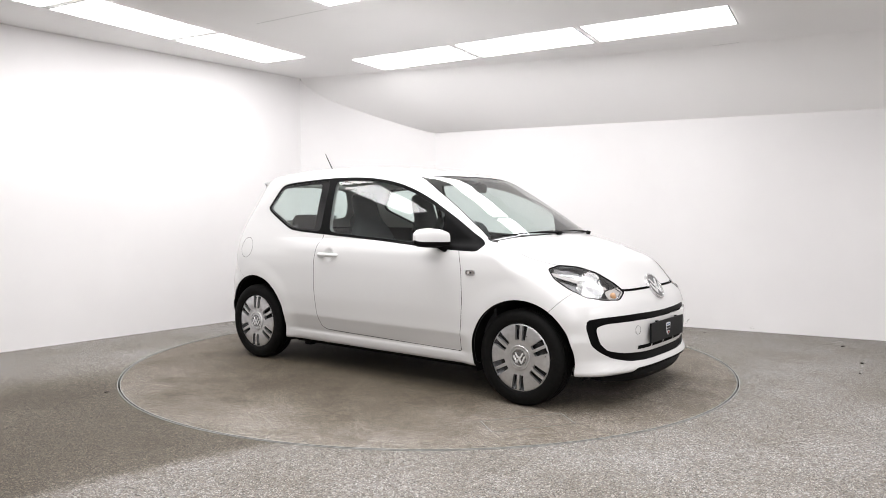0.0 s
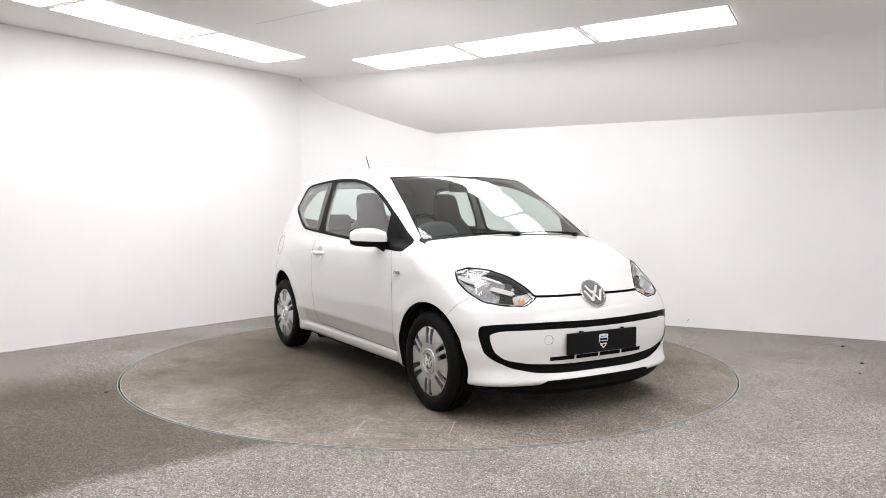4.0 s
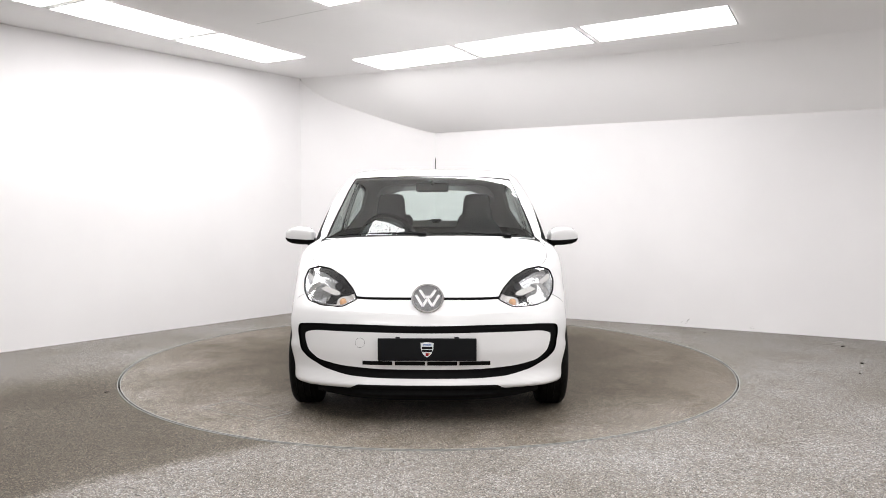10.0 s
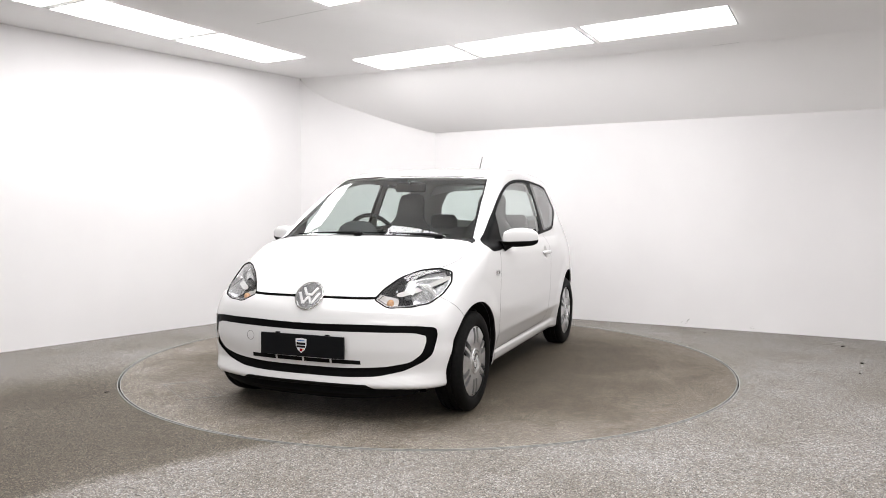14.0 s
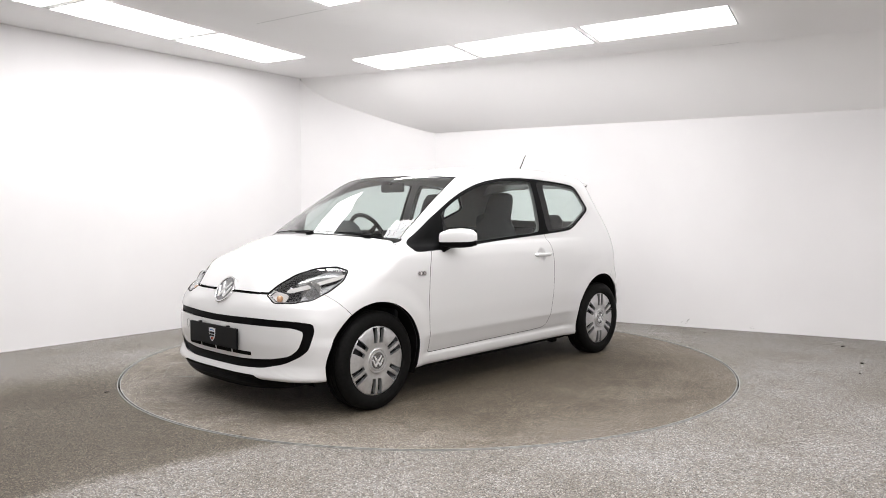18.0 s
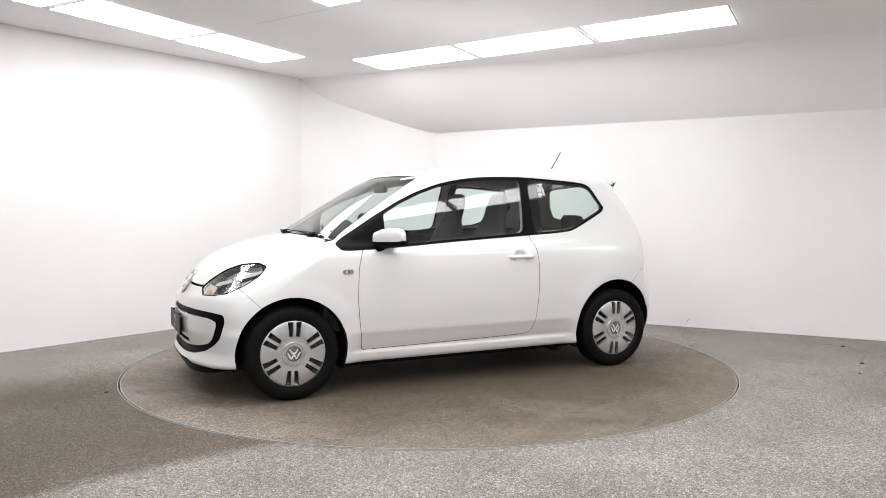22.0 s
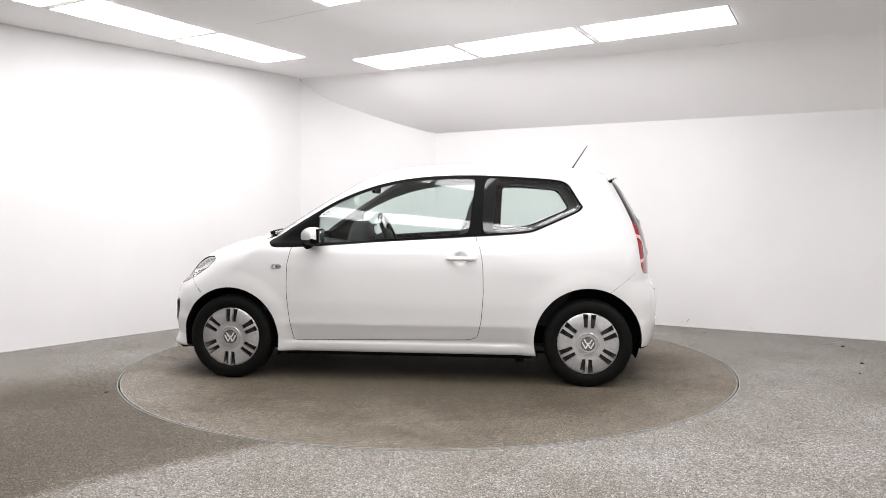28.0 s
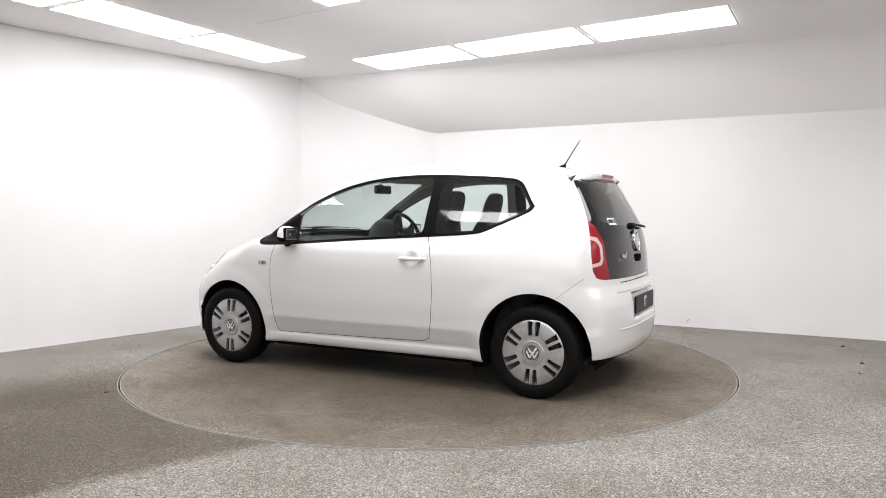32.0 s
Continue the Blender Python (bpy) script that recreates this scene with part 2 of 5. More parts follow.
def build_room():
    floor_bm = bmesh.new()
    n = 160
    inner = [floor_bm.verts.new((2.238 * math.cos(k * math.tau / n), 2.238 * math.sin(k * math.tau / n), 0)) for k in range(n)]
    outer = [floor_bm.verts.new((16 * math.cos(k * math.tau / n), 16 * math.sin(k * math.tau / n), 0)) for k in range(n)]
    low = [floor_bm.verts.new((2.238 * math.cos(k * math.tau / n), 2.238 * math.sin(k * math.tau / n), -0.12)) for k in range(n)]
    for k in range(n):
        j = (k + 1) % n
        floor_bm.faces.new((inner[k], inner[j], outer[j], outer[k]))
        floor_bm.faces.new((inner[k], low[k], low[j], inner[j]))
    tagged(mesh_object("floor", floor_bm, FLOOR), "brown-grey speckled bonded gravel floor, soiled along the drive-on side", kind="structure")
    pit = revolve([(2.238, -0.119), (0.01, -0.119)], 96, "Z")
    tagged(mesh_object("pit_floor", pit, GAP), kind="structure")
    slab("wall_left", CORNER_A, FAR_C, 0, 2.66, 0.12, WALL).data.flip_normals()
    slab("wall_middle", CORNER_B, CORNER_A, 0, 2.62, 0.12, WALL)
    slab("wall_right", FAR_D, CORNER_B, 0, 2.62, 0.12, WALL)
    end = FAR_C + (FAR_D - CORNER_B)
    # both back walls are unseen and assumed; the left is greyed to cut bounce
    slab("wall_back_left", FAR_C, end, 0, 2.66, 0.12, BACK_GREY)
    slab("wall_back_right", end, FAR_D, 0, 2.66, 0.12, WALL)
    # the flat ceiling runs over into a sloping soffit that comes down to the low wall
    back = [FAR_C + Vector((-0.15, -0.2, CEIL)), Vector((end.x, end.y - 0.3, CEIL))]
    fold_dir = Vector((0.853, -0.522, 0))
    bm = bmesh.new()
    rows = []
    for f, z in SLOPE:
        near = CORNER_A.lerp(CORNER_B, f) + Vector((0, 0, z)) - RIGHT_DIR * (0.25 if f > 0.99 else 0.12 * min(f * 8, 1))
        row = []
        for k in range(25):
            d = 9.6 * k / 24
            fold = CORNER_A + Vector((0.919, -0.395, 0)) * min(d, 4.04) + fold_dir * max(d - 4.04, 0)
            even = z + (CEIL + (2.06 - CEIL) * f - z) * min(d / 1.2, 1.0)
            p = fold.lerp(CORNER_B + RIGHT_DIR * d, f) + Vector((0, 0, even))
            row.append(bm.verts.new(near[:] if k == 0 else p[:]))
        rows.append(row)
    for a, b in zip(rows, rows[1:]):
        for k in range(24):
            bm.faces.new((a[k], a[k + 1], b[k + 1], b[k]))
    c = [bm.verts.new(p[:]) for p in back]
    bm.faces.new(rows[0] + [c[1], c[0]])
    sheet = list(bm.faces)
    upper = bmesh.ops.duplicate(bm, geom=sheet)["geom"]
    bmesh.ops.translate(bm, verts=[g for g in upper if isinstance(g, bmesh.types.BMVert)], vec=(0, 0, 0.12))
    tagged(mesh_object("ceiling", bm, CEILING, smooth=50), kind="structure")


def ceiling_panel(corners):
    """A lit diffuser in a thin frame, set flush into the ceiling."""
    c = [Vector((x, y, CEIL)) for x, y in corners]
    mid = sum(c, Vector()) / 4
    top = new("ceiling_light")
    top.location = mid
    tagged(top, "long white lit panel recessed flush in the ceiling", "ceiling light", "ceiling light panels")
    bm = bmesh.new()
    o = [bm.verts.new(p - mid + Vector((0, 0, -0.004))) for p in c]
    i = [bm.verts.new((p - mid) * 0.975 + Vector((0, 0, -0.006))) for p in c]
    for k in range(4):
        bm.faces.new((o[k], o[(k + 1) % 4], i[(k + 1) % 4], i[k]))
    part("frame", bm, PANEL_FRAME, top)
    bm = bmesh.new()
    bm.faces.new([bm.verts.new((p - mid) * 0.975 + Vector((0, 0, -0.005))) for p in c])
    part("diffuser", bm, PANEL, top)
    return top


def strip(start, along, across, length, width, count, first=0):
    for k in range(first, first + count):
        a = start + along * (k * (length + 0.036))
        b = a + along * length
        ceiling_panel([(p.x, p.y) for p in (a, b, b + across * width, a + across * width)])


build_room()
S_RIGHT, S_ACROSS = Vector((0.8235, -0.5674, 0)), Vector((-0.479, -0.878, 0))
strip(Vector((-0.50, 2.254, 0)), S_RIGHT, S_ACROSS, 1.169, 0.605, 3)
COLUMN, C_ACROSS = Vector((-0.5026, -0.8646, 0)), Vector((0.852, -0.523, 0))
strip(Vector((-1.673, 1.90, 0)), COLUMN, C_ACROSS, 1.143, 0.541, 3)
# the other half of the ring, over and behind the camera
strip(Vector((2.386, -0.855, 0)), COLUMN, C_ACROSS, 1.143, 0.53, 3)
strip(Vector((-2.114, -2.187, 0)), S_RIGHT, S_ACROSS, 1.169, 0.605, 3)
# a second row and column further out: unseen panels added as fill light
strip(Vector((-2.15, -5.2, 0)), S_RIGHT, S_ACROSS, 1.169, 0.605, 5)
strip(Vector((5.6, -1.3, 0)), COLUMN, C_ACROSS, 1.143, 0.541, 5)
# three panels side by side over the middle
for k in range(3):
    strip(Vector((-0.741, -0.205, 0)) + S_RIGHT * (k * 0.577), S_ACROSS, S_RIGHT, 1.19, 0.541, 1)


def ceiling_joint(a, b):
    """A hairline joint between two ceiling boards."""
    a, b = Vector((*a, CEIL - 0.001)), Vector((*b, CEIL - 0.001))
    w = (b - a).normalized().cross(Vector((0, 0, 1))) * 0.003
    bm = prism([a - w, b - w, b + w, a + w], (0, 0, -0.0015))
    tagged(mesh_object("ceiling_joint", bm, JOINT), "hairline joint between white ceiling boards", kind="structure")


JOINT = material("joint_filler", (0.62, 0.615, 0.61), 0.8)
ceiling_joint((-1.39, 0.316), (-0.77, -0.13))
ceiling_joint((1.75, 1.61), (2.72, 0.89))


# ---- the turntable ----
turntable = new("turntable")
tagged(turntable, "round car turntable set flush into the floor, steel rim", "turntable")


def build_turntable():
    n = 160
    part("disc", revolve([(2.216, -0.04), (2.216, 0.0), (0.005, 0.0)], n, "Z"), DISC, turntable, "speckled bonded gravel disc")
    part("rim", revolve([(2.216, -0.03), (2.216, 0.003), (2.222, 0.003), (2.222, -0.03)], n, "Z", closed=True), STEEL, turntable, "thin steel rim")
    kerb = revolve([(2.232, -0.03), (2.232, 0.003), (2.238, 0.003), (2.238, -0.03)], n, "Z", closed=True)
    tagged(mesh_object("floor_trim", kerb, STEEL), "thin steel ring in the floor round the turntable", kind="structure")
    # inspection cover let into the disc: a slim frame round an inset plate
    q = [Vector((1.29, -1.185, 0)), Vector((1.455, -1.315, 0)), Vector((1.73, -0.905, 0)), Vector((1.562, -0.765, 0))]
    mid = sum(q, Vector()) / 4
    bm = bmesh.new()
    ring = [[bm.verts.new(mid + (p - mid) * k + Vector((0, 0, z))) for p in q] for k, z in ((1.0, 0.0005), (1.0, 0.002), (0.982, 0.002), (0.982, 0.0005))]
    for a, b in zip(ring, ring[1:]):
        for k in range(4):
            bm.faces.new((a[k], a[(k + 1) % 4], b[(k + 1) % 4], b[k]))
    part("cover_frame", bm, STEEL, turntable, "slim metal frame of the inspection cover")


build_turntable()

# ---- the shape of the car body: x forward, y to its left, z up, origin on the ground between the axles ----
AXLE, TYRE_R = 1.21, 0.287
FRONT_ARCH, REAR_ARCH = (1.21, 0.29, 0.340), (-1.21, 0.298, 0.352)


def curve(xs, ys):
    """A smooth monotone curve through the knots (piecewise cubic with limited slopes)."""
    xs, ys = np.array(xs, float), np.array(ys, float)
    h, d = np.diff(xs), np.diff(ys) / np.diff(xs)
    m = np.zeros(len(xs))
    m[0], m[-1] = d[0], d[-1]
    for i in range(1, len(xs) - 1):
        if d[i - 1] * d[i] > 0:
            w1, w2 = 2 * h[i] + h[i - 1], h[i] + 2 * h[i - 1]
            m[i] = (w1 + w2) / (w1 / d[i - 1] + w2 / d[i])

    def f(x):
        x = np.clip(x, xs[0], xs[-1])
        i = np.clip(np.searchsorted(xs, x) - 1, 0, len(xs) - 2)
        t = (x - xs[i]) / h[i]
        return ((1 + 2 * t) * (1 - t) ** 2 * ys[i] + t * (1 - t) ** 2 * h[i] * m[i]
                + t * t * (3 - 2 * t) * ys[i + 1] + t * t * (t - 1) * h[i] * m[i + 1])
    return f


def step(a, b, x):
    t = np.clip((x - a) / (b - a), 0, 1)
    return t * t * (3 - 2 * t)


def smax(a, b, k):
    h = np.clip(k - np.abs(a - b), 0, None) / k
    return np.maximum(a, b) + h * h * k / 4


side_low = curve([0.15, 0.19, 0.215, 0.25, 0.272, 0.30, 0.33, 0.36, 0.386, 0.391, 0.43, 0.55, 0.75, 0.86, 0.92, 0.955],
                 [0.70, 0.742, 0.760, 0.766, 0.759, 0.7695, 0.7805, 0.7915, 0.8015, 0.8026, 0.806, 0.816, 0.820, 0.812, 0.792, 0.768])
def side_high(z):
    """The glass house leans in more and more towards the roof."""
    u = z - 0.955
    return 0.768 - 0.2024 * u - 0.265 * u * u


side_rear = curve([0.15, 0.19, 0.215, 0.25, 0.272, 0.30, 0.33, 0.36, 0.386, 0.391, 0.43, 0.55, 0.72, 0.80, 0.88, 0.95, 1.02, 1.08] + [1.14 + 0.04 * k for k in range(15)],
                  [0.70, 0.742, 0.760, 0.766, 0.759, 0.7695, 0.7805, 0.7915, 0.8015, 0.8026, 0.806, 0.816, 0.817, 0.811, 0.7965, 0.7785, 0.7585, 0.740] + [side_high(1.14 + 0.04 * k) for k in range(15)])
taper_low = curve([-1.8, -1.6, -1.45, -1.2, -0.8, 0.8, 1.1, 1.3, 1.45, 1.6, 1.8],
                  [0.150, 0.078, 0.043, 0.012, 0, 0, 0.008, 0.03, 0.062, 0.11, 0.2])
taper_high = curve([-1.8, -1.6, -1.4, -1.17, -0.8, -0.4, 0.3, 0.7, 0.95, 1.3, 1.8],
                   [0.14, 0.090, 0.058, 0.030, 0.008, 0, 0, 0.010, 0.022, 0.05, 0.2])
top_mid = curve([-1.8, -1.5, -1.30, -1.1, -0.85, -0.5, -0.2, 0.05, 0.2, 0.35, 0.55, 0.95, 1.03, 1.1, 1.22, 1.37, 1.5, 1.6, 1.68, 1.75, 1.9],
                [1.36, 1.405, 1.435, 1.459, 1.478, 1.487, 1.481, 1.462, 1.436, 1.393, 1.29, 1.052, 1.002, 0.985, 0.96, 0.92, 0.873, 0.82, 0.762, 0.69, 0.5])
# the windscreen runs on straight to its lower edge
screen_mid = curve([-1.8, -0.5, -0.2, 0.05, 0.2, 0.35, 0.55, 0.75, 0.85, 0.95, 1.05, 1.2, 1.4],
                   [1.36, 1.487, 1.481, 1.462, 1.436, 1.393, 1.29, 1.171, 1.109, 1.041, 0.969, 0.855, 0.700])
nose = curve([0.10, 0.19, 0.225, 0.262, 0.30, 0.42, 0.52, 0.60, 0.68, 0.76, 0.85, 1.2],
             [1.72, 1.786, 1.797, 1.781, 1.770, 1.785, 1.78, 1.757, 1.712, 1.665, 1.62, 1.4])
tail = curve([0.10, 0.22, 0.32, 0.45, 0.56, 0.62, 0.665, 0.70, 0.80, 0.95, 1.05, 1.15, 1.25, 1.33, 1.41, 1.5],
             [-1.60, -1.68, -1.716, -1.727, -1.724, -1.710, -1.688, -1.674, -1.668, -1.648, -1.62, -1.572, -1.515, -1.472, -1.43, -1.38])


def half_width(x, z):
    lean = taper_low(x) * (1 - 0.42 * (1 - step(0.50, 0.74, z)) * step(1.0, 1.3, x))
    # both bumpers come down straighter than the doors
    ends = step(0.74, 0.88, np.abs(x)) * (1 - step(0.40, 0.46, z))
    flat = (0.778 + 0.028 * step(0.20, 0.42, z) + 0.012 * step(1.26, 1.42, np.abs(x)) - side_low(z)) * ends * step(0.16, 0.22, z)
    low = side_low(z) - lean + flat
    for cx, cz, r in (FRONT_ARCH, REAR_ARCH):
        d = np.hypot(x - cx, z - cz)
        low = low + 0.008 * (1 - step(r + 0.02, r + 0.13, d))
    # the hollow behind the door handle
    low = low - 0.020 * (1 - step(0.018, 0.055, np.hypot(x + 0.375, z - 0.838)))
    high = side_high(z) - taper_high(x)
    both = low * (1 - step(0.93, 0.98, z)) + high * step(0.93, 0.98, z)
    # behind the doors the shoulder melts into one round quarter
    up = step(0.75, 1.15, z)
    rear = side_rear(z) - taper_low(x) * (1 - up) - taper_high(x) * up + (low - side_low(z) + lean) * (z < 0.9)
    w = step(-0.55, -1.05, x)
    return both * (1 - w) + rear * w


def side_pane(x, y, z):
    """The even curve of the side windows, which door and quarter glass share."""
    return np.abs(y) - side_high(z) + taper_high(x)


def top_height(x, y):
    a = np.abs(y)
    bow = 0.12 * (a / 0.7) ** 2.6 * (1 - step(1.0, 1.45, x)) * step(-0.25, 0.2, x)
    crown = 0.030 + 0.080 * step(1.0, 1.45, x)
    return top_mid(x + bow) - crown * (a / 0.7) ** 2.6


def screen_height(x, y):
    a = np.abs(y)
    return screen_mid(x + 0.12 * (a / 0.7) ** 2.6 * step(-0.25, 0.2, x)) - 0.030 * (a / 0.7) ** 2.6


def nose_x(y, z):
    a = np.abs(y)
    return nose(z) - 0.42 * a ** 2.8 - 0.06 * (a / 0.4) ** 2 * step(0.60, 0.8, z) * 0.4


def tail_x(y, z):
    a = np.abs(y)
    niche = step(0.31, 0.285, a) * step(0.462, 0.486, z) * step(0.640, 0.616, z)
    return tail(z) + (0.30 + 0.10 * step(0.9, 1.3, z)) * a ** 2.8 + 0.034 * niche


def body_field(x, y, z):
    """Below 0 inside the car body, above 0 outside."""
    f = smax(np.abs(y) - half_width(x, z), z - top_height(x, y), 0.075 - 0.034 * step(0.25, 0.55, x) * (1 - step(0.98, 1.15, x)) + 0.055 * step(0.95, 1.3, x))
    f = smax(f, x - nose_x(y, z), 0.09)
    f = smax(f, tail_x(y, z) - x, 0.09 + 0.05 * step(0.9, 1.3, z))
    return smax(f, 0.175 + 0.03 * step(1.2, 1.5, x) + 0.065 * step(-1.25, -1.5, x) - z, 0.03)


SPINE_A, SPINE_B, SPINE_Z = -1.10, 1.10, 0.62


def cast(depth, n_rear, n_mid, n_front, n_up):
    """A grid over the left half of the body, depth metres inside its skin: from the tail along the flank to the nose, and from floor to roof."""
    ang = np.concatenate([np.linspace(-90, 0, n_rear, endpoint=False), np.zeros(n_mid), np.linspace(0, 90, n_front + 1)[1:]])
    at = np.concatenate([np.full(n_rear, SPINE_A), np.linspace(SPINE_A, SPINE_B, n_mid), np.full(n_front, SPINE_B)])
    el = np.radians(np.linspace(-90, 90, n_up))
    a = np.radians(ang)
    dx = np.sin(a)[:, None] * np.cos(el)
    dy = np.cos(a)[:, None] * np.cos(el)
    dz = np.ones(len(a))[:, None] * np.sin(el)
    lo, hi = np.full(dx.shape, 0.02), np.full(dx.shape, 1.6)
    for _ in range(40):
        mid = (lo + hi) / 2
        out = body_field(at[:, None] + dx * mid, dy * mid, SPINE_Z + dz * mid) > -depth
        hi, lo = np.where(out, mid, hi), np.where(out, lo, mid)
    p = np.stack([at[:, None] + dx * hi, np.abs(dy * hi), SPINE_Z + dz * hi], -1)
    p[0, :, 1] = p[-1, :, 1] = 0
    p[:, 0, 1] = p[:, -1, 1] = 0
    n, m = p.shape[:2]
    i = np.arange(n * m).reshape(n, m)
    q = np.stack([i[:-1, :-1], i[1:, :-1], i[1:, 1:], i[:-1, 1:]], -1).reshape(-1, 4)
    return p.reshape(-1, 3), np.concatenate([q[:, [0, 2, 1]], q[:, [0, 3, 2]]])


def polygon_distance(px, py, poly):
    """Signed distance to an outline: below 0 inside."""
    best, inside = np.full(px.shape, 1e9), np.zeros(px.shape, bool)
    n = len(poly)
    for i in range(n):
        (ax, ay), (bx, by) = poly[i], poly[(i + 1) % n]
        ex, ey = bx - ax, by - ay
        t = np.clip(((px - ax) * ex + (py - ay) * ey) / (ex * ex + ey * ey + 1e-12), 0, 1)
        best = np.minimum(best, np.hypot(px - ax - t * ex, py - ay - t * ey))
        cross = ((ay > py) != (by > py)) & (px < (bx - ax) * (py - ay) / (by - ay + 1e-15) + ax)
        inside ^= cross
    return np.where(inside, -best, best)


def rounded(poly, r=0.25, n=4):
    """The outline with its corners cut to small arcs; r is the share of each edge used."""
    out = []
    for i in range(len(poly)):
        a, b, c = (np.array(poly[j % len(poly)], float) for j in (i - 1, i, i + 1))
        p, q = b + (a - b) * r, b + (c - b) * r
        for t in np.linspace(0, 1, n):
            out.append(tuple((1 - t) ** 2 * p + 2 * t * (1 - t) * b + t * t * q))
    return out


def flank_y(x, z, depth=0.0):
    """How far out the flank lies at (x, z)."""
    lo, hi = 0.0, 1.1
    for _ in range(34):
        mid = (lo + hi) / 2
        if body_field(np.array(x), np.array(mid), np.array(z)) > -depth:
            hi = mid
        else:
            lo = mid
    return hi


def front_point(y, z, ahead=0.0):
    """The point of the skin met when coming from ahead at (y, z), and the outward normal."""
    lo, hi = 0.5, 2.1
    for _ in range(34):
        mid = (lo + hi) / 2
        if body_field(np.array(mid), np.array(y), np.array(z)) > 0:
            hi = mid
        else:
            lo = mid
    return lift_off((hi, y, z), ahead)


def rear_point(y, z, behind=0.0):
    lo, hi = -0.5, -2.1
    for _ in range(34):
        mid = (lo + hi) / 2
        if body_field(np.array(mid), np.array(y), np.array(z)) > 0:
            hi = mid
        else:
            lo = mid
    return lift_off((hi, y, z), behind)


def skin_normal(p):
    e = 0.004
    g = [float(body_field(*(np.array(p[i] + (e if i == k else 0)) for i in range(3))) - body_field(*(np.array(p[i] - (e if i == k else 0)) for i in range(3)))) for k in range(3)]
    return Vector(g).normalized()


def lift_off(p, by):
    n = skin_normal(p)
    return Vector(p) + n * by, n


# ---- cutting the body's skin into panels ----
class Skin:
    """Triangles of the left half; split() cuts them along the line where a field is 0."""

    def __init__(self, verts, tris):
        self.v, self.t = np.array(verts, float), np.array(tris)
        self.label = np.zeros(len(self.t), int)

    def centres(self):
        return self.v[self.t].mean(1)

    def split(self, field, where=None):
        s = field(*self.v.T)
        s = np.where(np.abs(s) < 1e-5, 1e-5, s)
        sign = s > 0
        k = sign[self.t].sum(1)
        cut = (k == 1) | (k == 2)
        if where is not None:
            cut &= where(*self.centres().T)
        t, lab = self.t[cut], self.label[cut]
        if not len(t):
            return
        sg = sign[t]
        odd_sign = (k[cut] == 1)
        lone = np.argmax(sg == odd_sign[:, None], 1)
        r = np.arange(len(t))
        a, b, c = t[r, lone], t[r, (lone + 1) % 3], t[r, (lone + 2) % 3]
        edges = np.concatenate([np.stack([a, b], 1), np.stack([a, c], 1)])
        key = np.sort(edges, 1)
        uniq, inv = np.unique(key, axis=0, return_inverse=True)
        inv = inv.reshape(-1)
        w = s[uniq[:, 0]] / (s[uniq[:, 0]] - s[uniq[:, 1]])
        p = self.v[uniq[:, 0]] * (1 - w[:, None]) + self.v[uniq[:, 1]] * w[:, None]
        base = len(self.v)
        self.v = np.concatenate([self.v, p])
        ab, ac = base + inv[:len(t)], base + inv[len(t):]
        made = np.concatenate([np.stack(x, 1) for x in ((a, ab, ac), (ab, b, c), (ab, c, ac))])
        self.t = np.concatenate([self.t[~cut], made])
        self.label = np.concatenate([self.label[~cut], lab, lab, lab])

    def mark(self, field, label, where=None, only=(0,), cut=True):
        """Gives the label to what lies inside the field."""
        if cut:
            self.split(field, where)
        c = self.centres().T
        inside = field(*c) < 0
        if where is not None:
            inside &= where(*c)
        inside &= np.isin(self.label, only)
        self.label[inside] = label


SEAM_HALF = {"gap_door": 0.0019, "gap_hood": 0.0013, "gap_front": 0.0010, "gap_rear": 0.0009, "gap_hatch": 0.003}
NAMES = ("body", "gone", "dlo_trim", "door_glass", "quarter_glass", "windscreen", "windscreen_border", "hood", "headlight", "bumper", "grille_frame",
         "lamp_bar", "hatch_glass", "hatch_panel", "tail_light", "rear_bumper", "door", "lamp_top", "underside", "lamp_corner", "lamp_rim", "lamp_shade", "quarter_border", "lamp_band", "gap_nose", "gap_door", "gap_hood", "gap_front", "gap_rear", "gap_hatch", "cowl_corner")
L = {n: i for i, n in enumerate(NAMES)}

DLO = rounded([(0.944, 0.943), (0.905, 0.903), (0.785, 0.904), (0.478, 0.920), (0.10, 0.947), (-0.477, 0.981), (-0.70, 0.994), (-0.83, 1.007), (-0.89, 1.028),
               (-1.155, 1.146), (-1.182, 1.182), (-1.16, 1.205), (-1.085, 1.333), (-1.03, 1.358), (-0.92, 1.370), (-0.73, 1.382), (-0.502, 1.394), (-0.30, 1.394), (-0.118, 1.385), (0.05, 1.364),
               (0.20, 1.331), (0.35, 1.281), (0.50, 1.214), (0.69, 1.104), (0.80, 1.034), (0.87, 0.990)], 0.3)
DOOR_GLASS = rounded([(0.60, 0.934), (0.10, 0.966), (-0.425, 0.998), (-0.462, 1.368), (-0.30, 1.372), (-0.11, 1.364), (0.05, 1.342), (0.19, 1.311), (0.34, 1.261), (0.49, 1.194), (0.60, 1.131)], 0.12)
QUARTER_OUT = rounded([(-0.515, 1.000), (-0.70, 1.011), (-0.83, 1.024), (-0.89, 1.045), (-1.145, 1.158), (-1.163, 1.183), (-1.145, 1.207), (-1.074, 1.322), (-1.03, 1.342), (-0.92, 1.355), (-0.73, 1.366), (-0.525, 1.377)], 0.2)
QUARTER = rounded([(-0.585, 1.014), (-0.82, 1.031), (-0.90, 1.060), (-1.130, 1.162), (-1.146, 1.185), (-1.070, 1.303), (-1.025, 1.326), (-0.73, 1.350), (-0.605, 1.350)], 0.15)
